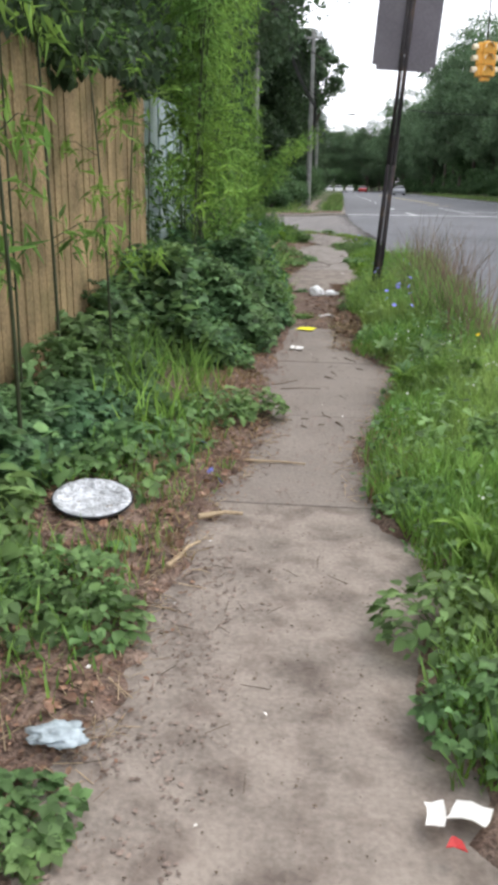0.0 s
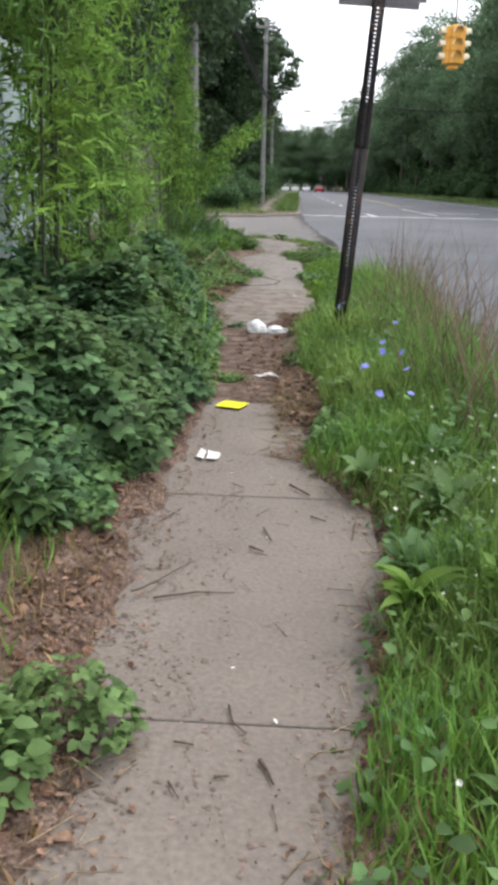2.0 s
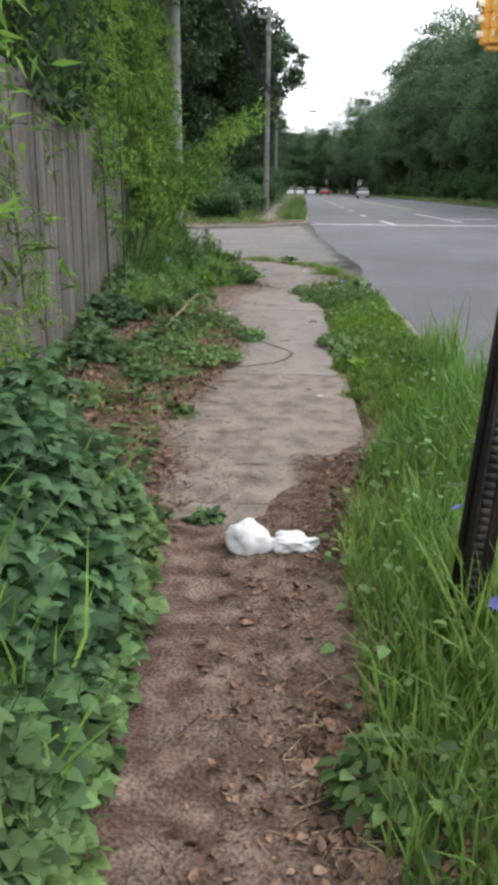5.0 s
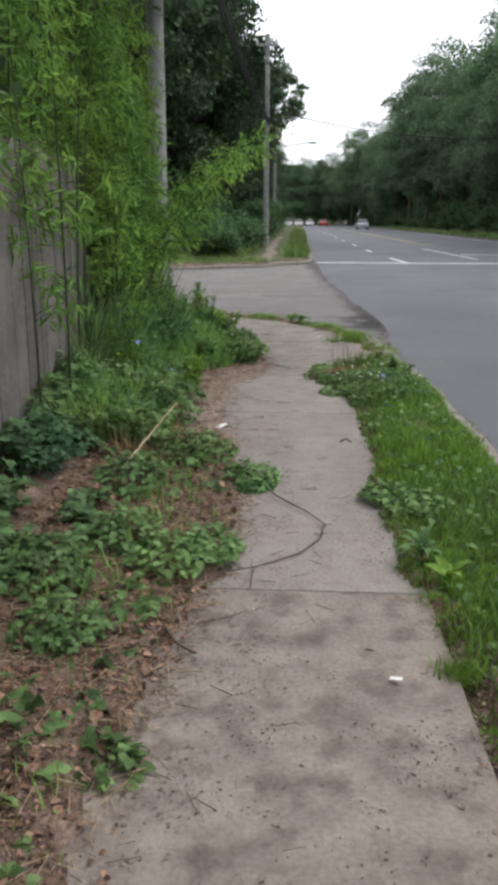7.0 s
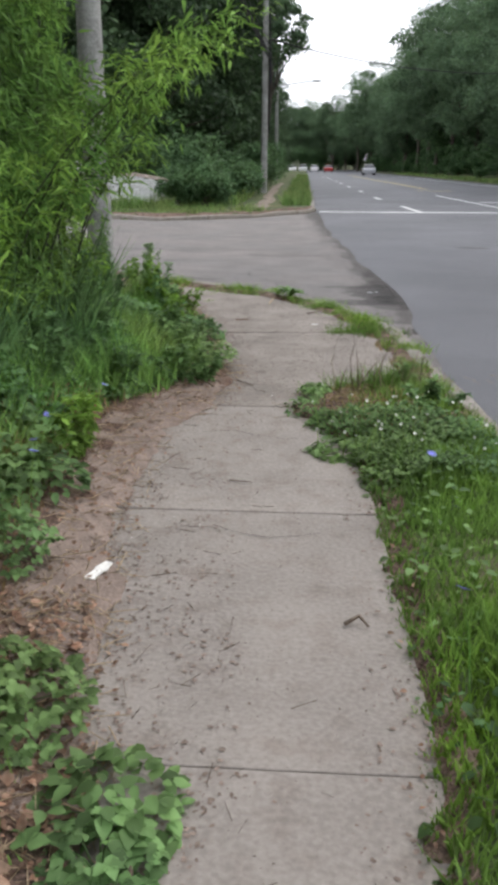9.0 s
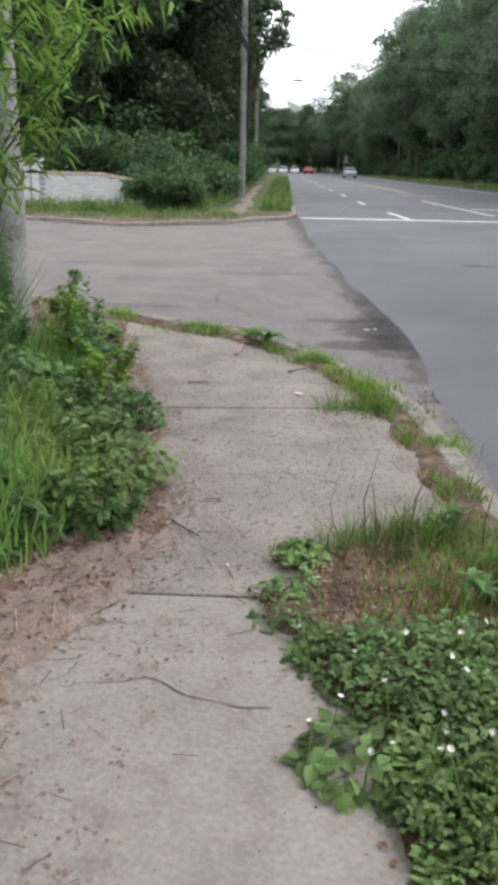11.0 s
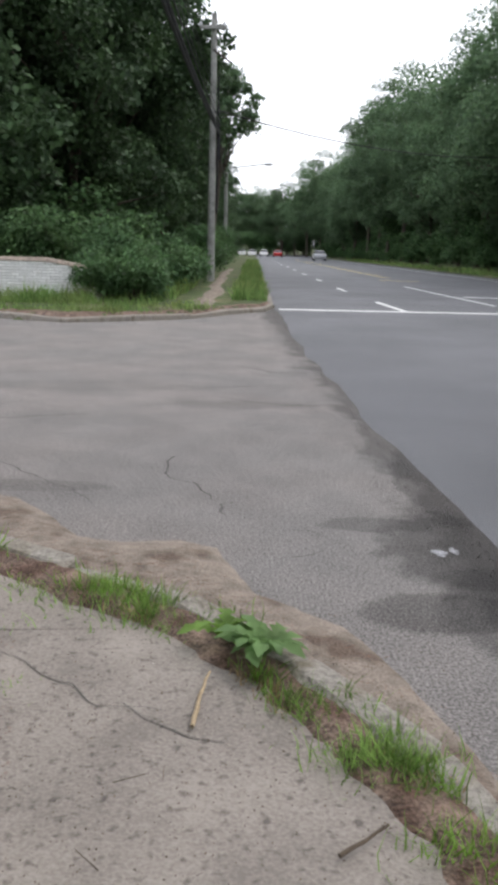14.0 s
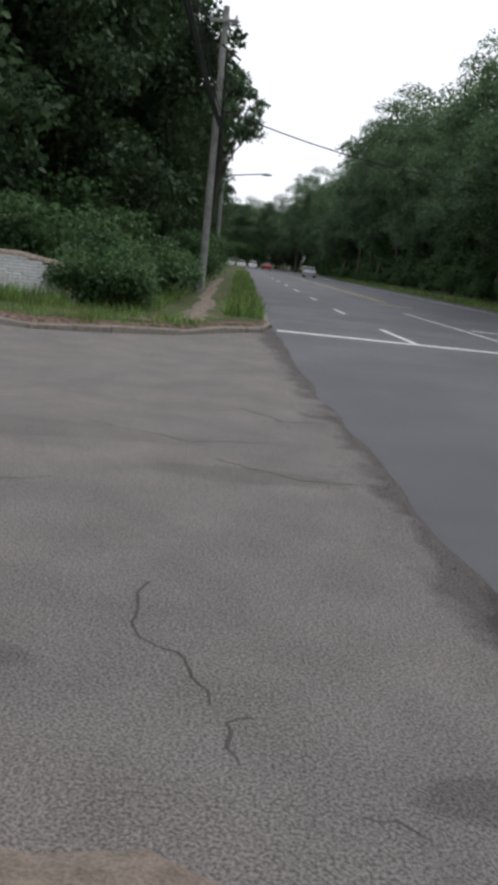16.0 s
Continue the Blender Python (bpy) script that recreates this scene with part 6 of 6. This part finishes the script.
lump("plastic_bag", (0.29, 8.82, 0.04), (0.088, 0.075, 0.078), M_WHITE, "crumpled white plastic bag on the dirt path", "plastic bag", 1.0, 0.17)
lump("plastic_bag", (0.45, 8.84, 0.025), (0.085, 0.05, 0.036), M_WHITE, "flattened white plastic bag beside the tall grass", "plastic bag", 4.0, 0.6)
lump("plastic_wrap", (-0.09, 0.27, 0.05), (0.062, 0.042, 0.014), material("clear_wrap", (0.36, 0.42, 0.45), 0.2, var=0.2, scale=16, bump=0.2), "crumpled pale blue plastic wrap among weeds", "plastic wrap", 7.0, 0.6)
plate = thing("foil_plate", "round white foil plate with a dark rim lying among weeds", "plate", pose(-0.40, 1.66, 0.1, 8, 4, 0))
v, f = [], []
rings = ((0.0, 0.0), (0.11, 0.002), (0.13, 0.016), (0.155, 0.018), (0.157, 0.012))
for r, z in rings:
    for a in range(28):
        w = 2 * math.pi * a / 28
        v.append((r * math.cos(w), r * math.sin(w) * 0.98, z + 0.003 * noise.noise((r * 20 * math.cos(w), r * 20 * math.sin(w), 1))))
for i in range(len(rings) - 1):
    for a in range(28):
        f.append((i * 28 + a, i * 28 + (a + 1) % 28, (i + 1) * 28 + (a + 1) % 28, (i + 1) * 28 + a))
part_np("dish", v, f, material("dented_foil", (0.5, 0.52, 0.55), 0.35, var=0.45, scale=22, fine=60, bump=0.8, spec=0.5), plate, smooth=True)
v, f = tube([(0.158 * math.cos(a * 0.2244), 0.155 * math.sin(a * 0.2244), 0.012) for a in range(29)], 0.005, 6)
part_np("rim", v, f, M_CABLE, plate, "dark rim")


def stick(points, r, mat, label):
    bend = random.Random(int(points[0][1] * 100))
    run = []
    for a, b in zip(points, points[1:]):
        k = max(1, int((Vector(b) - Vector(a)).length / 0.04))
        run += [Vector(a).lerp(Vector(b), i / k) + Vector((bend.uniform(-1, 1), bend.uniform(-1, 1), 0)) * 0.004 for i in range(k)]
    run.append(Vector(points[-1]))
    v, f = tube(run, [r * (1.0 - 0.5 * i / (len(run) - 1)) * bend.uniform(0.8, 1.15) for i in range(len(run))], 6)
    return tagged(part_np("stick", v, f, mat), label, "stick", "fallen sticks")


stick([(0.06, 13.25, 0.04), (0.14, 13.02, 0.03), (0.22, 12.9, 0.025), (0.33, 12.76, 0.02), (0.41, 12.6, 0.018)], 0.0055, M_TWIG, "thin dark forked stick lying across the pavement")
stick([(0.415, 12.61, 0.018), (0.38, 12.4, 0.015), (0.28, 12.22, 0.015), (0.1, 12.06, 0.02), (-0.06, 11.95, 0.03)], 0.005, M_TWIG, "thin dark forked stick lying across the pavement")
stick([(-0.2, 11.47, 0.03), (-0.15, 11.37, 0.025), (-0.07, 11.31, 0.02)], 0.008, M_TWIG, "short dark twig on the soil")
stick([(0.02, 1.72, 0.03), (0.12, 1.78, 0.03), (0.19, 1.8, 0.02)], 0.012, M_STRAW, "pale broken stick beside the pavement")
stick([(-0.02, 1.25, 0.03), (0.03, 1.42, 0.03), (0.06, 1.5, 0.02)], 0.011, M_STRAW, "pale broken stick beside the pavement")
stick([(0.05, 2.48, 0.02), (0.3, 2.5, 0.015), (0.42, 2.48, 0.015)], 0.007, M_STRAW, "pale dry reed on the pavement")
DARK_TWIG = "short dark twig on the pavement"
for run, r in ((((0.52, 4.59), (0.56, 4.47)), 0.007), (((0.48, 4.42), (0.53, 4.38)), 0.009), (((0.7, 4.72), (0.76, 4.68)), 0.006), (((0.87, 4.68), (0.85, 4.51)), 0.007), (((0.48, 3.46), (0.49, 3.4), (0.53, 3.35)), 0.006),
               (((0.57, 3.26), (0.6, 3.18)), 0.01), (((0.36, 3.31), (0.41, 3.3)), 0.006), (((0.47, 3.19), (0.5, 3.2)), 0.007), (((0.37, 3.17), (0.4, 3.12)), 0.006), (((0.52, 11.39), (0.55, 11.38)), 0.008),
               (((0.09, 11.86), (0.08, 12.16)), 0.005), (((0.1, 15.37), (0.2, 15.35)), 0.006), (((-0.01, 17.15), (0.04, 17.1), (0.11, 17.02)), 0.009), (((-0.11, 11.53), (0.02, 11.6), (0.09, 11.66)), 0.005)):
    stick([(x, y, 0.012) for x, y in run], r * 0.55, M_TWIG, DARK_TWIG)
stick([(0.14, 3.97, 0.05), (0.2, 4.08, 0.03), (0.25, 4.2, 0.02), (0.29, 4.28, 0.012)], 0.004, M_TWIG, "thin grey branch reaching from the weeds")
stick([(0.2, 4.0, 0.015), (0.32, 4.05, 0.012), (0.45, 4.06, 0.012)], 0.0035, M_TWIG, "thin grey branch reaching from the weeds")
stick([(0.62, 5.05, 0.02), (0.7, 4.95, 0.015)], 0.006, M_TWIG, "short dark twig on the pavement")
stick([(-0.7, 13.1, 0.12), (-0.62, 13.5, 0.2), (-0.52, 14.0, 0.3)], 0.009, M_STRAW, "pale dry reed leaning over the litter")
stick([(-0.35, 17.9, 0.03), (-0.22, 18.2, 0.04), (-0.2, 18.45, 0.03)], 0.008, M_STRAW, "pale dry reed on the soil")
stick([(0.08, 20.13, 0.02), (0.085, 20.22, 0.02), (0.09, 20.3, 0.02), (0.115, 20.43, 0.03)], 0.008, M_STRAW, "pale peeled twig on the pavement")
stick([(0.45, 19.62, 0.02), (0.58, 19.72, 0.025)], 0.007, M_TWIG, "short dark twig on the pavement")
stick([(-0.18, 19.28, 0.015), (-0.06, 19.31, 0.015)], 0.007, M_LITTER, "short brown twig on the pavement")
stick([(0.56, 14.17, 0.015), (0.6, 14.2, 0.03), (0.63, 14.16, 0.015)], 0.007, M_TWIG, "short dark twig on the pavement")


def litter(name, tmpl, regions, n, size, mat, label, seed, flat=0.2):
    g2 = np.random.default_rng(seed)
    out = []
    total = sum((r[1] - r[0]) * (r[3] - r[2]) * r[4] for r in regions)
    for x0, x1, y0, y1, dens, side in regions:
        k = int(n * (x1 - x0) * (y1 - y0) * dens / total)
        d, yy = x0 + (x1 - x0) * g2.random(k), y0 + (y1 - y0) * g2.random(k)
        xx = left_edge(yy) - d if side == "L" else right_edge(yy) + d if side == "R" else d
        out.append(np.stack([xx, yy, yy * 0], -1))
    p = np.concatenate(out)
    for cx, cy, r in ((0.27, 6.37, 0.15), (0.22, 5.43, 0.1), (0.45, 7.09, 0.1)):
        p = p[(p[:, 0] - cx) ** 2 + (p[:, 1] - cy) ** 2 > r * r]
    bare = (p[:, 0] > left_edge(p[:, 1]) - 0.07) & (p[:, 0] < right_edge(p[:, 1]) + 0.05) & (g2.random(len(p)) < (0.75 if mat is M_LITTER else 0.0))
    p = p[~bare | ((p[:, 1] > 6.4) & (p[:, 1] < 10))]
    on = (p[:, 0] > left_edge(p[:, 1]) - 0.2) & (p[:, 0] < right_edge(p[:, 1]) + 0.1) & (p[:, 1] < 20.7)
    p[:, 2] = np.maximum(settle(p), np.where(on, 0.006, -1)) + 0.006
    k = len(p)
    v, f = scatter(tmpl, p, g2.random(k) * 6.28, g2.normal(size=k) * flat, g2.normal(size=k) * flat, size * (0.4 + 1.1 * g2.random(k)))
    return tagged(part_np(name, v, f, mat), label, "litter", kind="stuff")


TWIGT = (np.array([(0.02, 0, 0), (-0.01, 0, 0.017), (-0.01, 0, -0.017), (0.014, 1.06, 0.012), (-0.014, 0.97, 0.01), (0, 1.0, -0.014)]), np.array([(0, 1, 4), (0, 4, 3), (1, 2, 5), (1, 5, 4), (2, 0, 3), (2, 3, 5)]))
litter("dead_leaves", LEAF4, [(-0.05, 1.0, -2, 3.3, 0.8, "L"), (-0.05, 0.4, 3, 6.3, 1.0, "L"), (-0.03, 1.0, 8.8, 14.2, 1.3, "L"), (-0.04, 0.3, 2, 8.5, 0.5, "R"), (-0.05, 0.45, 14, 21, 0.7, "L"), (0.2, 0.8, 16.2, 17.4, 0.6, "R"), (-0.03, 0.15, 10, 16, 0.3, "R"), (0.3, 0.6, 6.4, 9.3, 0.5, ""), (0.5, 0.95, 8.7, 9.9, 1.6, "")], 30000, 0.0165, M_LITTER, "brown dead leaves scattered on the soil", 31, 0.25)
litter("leaf_mulch", LEAF4, [(0.5, 0.85, 5.4, 7.9, 1.4, ""), (0.2, 0.55, 6.7, 8.7, 0.25, ""), (0.06, 1.0, 8.8, 14.2, 1.0, "L"), (0.1, 0.9, -1, 3.0, 0.6, "L"), (0.12, 0.35, 3, 5.2, 0.6, "L"), (0.6, 0.95, 8.7, 9.9, 0.6, "")], 8000, 0.034, M_LITTER, "larger curled brown dead leaves on the soil", 38, 0.45)
litter("needle_litter", TWIGT, [(0.45, 0.95, 8.6, 10.0, 3.0, ""), (-0.03, 0.8, 8.8, 13.6, 0.5, "L"), (-0.05, 0.4, -1, 6.3, 0.6, "L")], 14000, 0.035, M_LITTER, "reddish brown dry stems on the soil", 36, 0.12)
litter("straw_bits", TWIGT, [(0.5, 0.85, 5.4, 7.9, 1.5, ""), (0.0, 1.0, -2, 3.3, 0.6, "L"), (0.0, 1.0, 9.8, 14.2, 1.2, "L"), (0.0, 0.5, 14, 20, 0.6, "L"), (-0.05, 0.3, 2, 8, 0.3, "R"), (0.0, 0.6, 16.2, 17.4, 0.6, "R")], 11000, 0.07, M_STRAW, "pale straw and reed bits on the soil", 32, 0.15)
litter("twig_bits", TWIGT, [(-0.5, 0.6, -1, 6.3, 0.6, "L"), (-0.5, 0.8, 10, 17, 0.9, "L"), (-0.25, 0.35, 13, 17, 0.9, "L"), (-0.2, 0.9, 17, 20.8, 0.35, ""), (-0.1, 0.5, 6.3, 10.3, 1.0, "")], 620, 0.06, M_TWIG, "small dark twigs on pavement and soil", 33, 0.08)
litter("gravel_bits", (LEAF2[0] * np.array([1, 0.8, 2.5]), LEAF2[1]), [(-0.7, 0.1, -1, 6.3, 0.8, "L"), (-0.7, 0.2, 10, 17, 0.45, "L"), (-0.3, 1.1, 16.9, 18.8, 5.0, ""), (-0.4, 0.9, 18.8, 20.8, 3.0, ""), (-0.1, 0.5, 6.3, 10.3, 1.0, "")], 6500, 0.0068, M_TWIG, "dark grit and crumbs on the pavement", 34, 0.3)
litter("white_bits", LEAF4, [(-0.4, 0.8, -1, 6.3, 0.8, "L"), (-0.3, 0.8, 10, 17, 0.8, "L"), (-0.4, 0.7, 17, 20.8, 0.5, "")], 60, 0.011, M_PAPER, "tiny white litter scraps", 35, 0.3)


def edge_gravel(seed, n):
    g2 = np.random.default_rng(seed)
    y = 19.5 + 18 * g2.random(n) ** 1.5
    x = np.interp(y, A_Y, A_X) - 0.02 - 0.4 * g2.random(n) ** 2
    keep = vnoise(x, y, 0.5) + 0.3 * g2.random(n) > 0.6
    p = np.stack([x, y, np.full(n, -0.138)], -1)[keep]
    k = len(p)
    v, f = scatter((LEAF2[0] * np.array([1, 0.8, 2.5]), LEAF2[1]), p, g2.random(k) * 6.28, g2.normal(size=k) * 0.3, g2.normal(size=k) * 0.3, 0.004 + 0.012 * g2.random(k) ** 2)
    return tagged(part_np("loose_gravel", v, f, M_DAMP), "loose dark asphalt crumbs along the road's edge", "gravel", kind="stuff")


edge_gravel(91, 6000)
rows_ = np.array([(i[0] + (o[0] - i[0]) * 0.35, i[1] + (o[1] - i[1]) * 0.35) for i, o in sand_rows])
g3 = np.random.default_rng(92)
q_ = rows_[g3.integers(0, len(rows_), 1300)] + g3.normal(size=(1300, 2)) * 0.08
q_ = np.concatenate([q_, np.full((1300, 1), -0.1)], 1)
v, f = scatter(TWIGT, q_, g3.random(1300) * 6.28, g3.normal(size=1300) * 0.1, g3.normal(size=1300), 0.01 + 0.03 * g3.random(1300))
tagged(part_np("sand_debris", v, f, M_LITTER), "bits of brown debris on the washed sand", "litter", kind="stuff")


# ---- distant cars ----
def car(x, y, rot, paint, label):
    c = thing("car", label, "car", pose(x, y, -0.12 + float(slope(y)), 0, 0, rot), "distant cars on the road")
    bm = bmesh.new()
    prof = [(-2.2, 0.3), (-2.25, 0.75), (-2.1, 0.95), (-1.2, 1.02), (1.3, 1.05), (2.15, 0.98), (2.25, 0.6), (2.2, 0.3)]
    for sx in (-0.9, 0.9):
        for yy, z in prof:
            bm.verts.new((sx, yy, z))
    bm.verts.ensure_lookup_table()
    n = len(prof)
    bm.faces.new([bm.verts[i] for i in range(n)])
    bm.faces.new([bm.verts[n + i] for i in reversed(range(n))])
    for i in range(n):
        bm.faces.new((bm.verts[i], bm.verts[n + i], bm.verts[n + (i + 1) % n], bm.verts[(i + 1) % n]))
    bmesh.ops.recalc_face_normals(bm, faces=bm.faces)
    part("body", bm, paint, c)
    bm = bmesh.new()
    lo = [bm.verts.new(p) for p in ((-0.86, -1.3, 1.02), (0.86, -1.3, 1.02), (0.86, 1.7, 1.05), (-0.86, 1.7, 1.05))]
    hi = [bm.verts.new(p) for p in ((-0.68, -0.6, 1.5), (0.68, -0.6, 1.5), (0.68, 1.2, 1.5), (-0.68, 1.2, 1.5))]
    for i in range(4):
        bm.faces.new((lo[i], lo[(i + 1) % 4], hi[(i + 1) % 4], hi[i]))
    part("glasshouse", bm, M_GLASS, c, "dark car windows")
    part("roof", boxed((1.4, 1.85, 0.06), (0, 0.3, 1.52), 0.02), paint, c)
    for sx in (-0.82, 0.82):
        for yy in (-1.35, 1.35):
            bm = bmesh.new()
            bmesh.ops.create_cone(bm, segments=16, radius1=0.33, radius2=0.33, depth=0.2, cap_ends=True, matrix=pose(sx, yy, 0.33, 0, 90, 0))
            part("wheel", bm, M_TYRE, c)
    return c


car(10.2, 150, 0, M_CARG, "silver car driving away on the far lane")
car(-0.2, 205, 180, M_CARW, "white car far down the road")
car(2.4, 212, 180, M_CARW, "white car far down the road")
car(5.4, 208, 0, M_CARR, "red car far down the road")
car(-2.6, 214, 180, M_CARW, "white car far down the road")
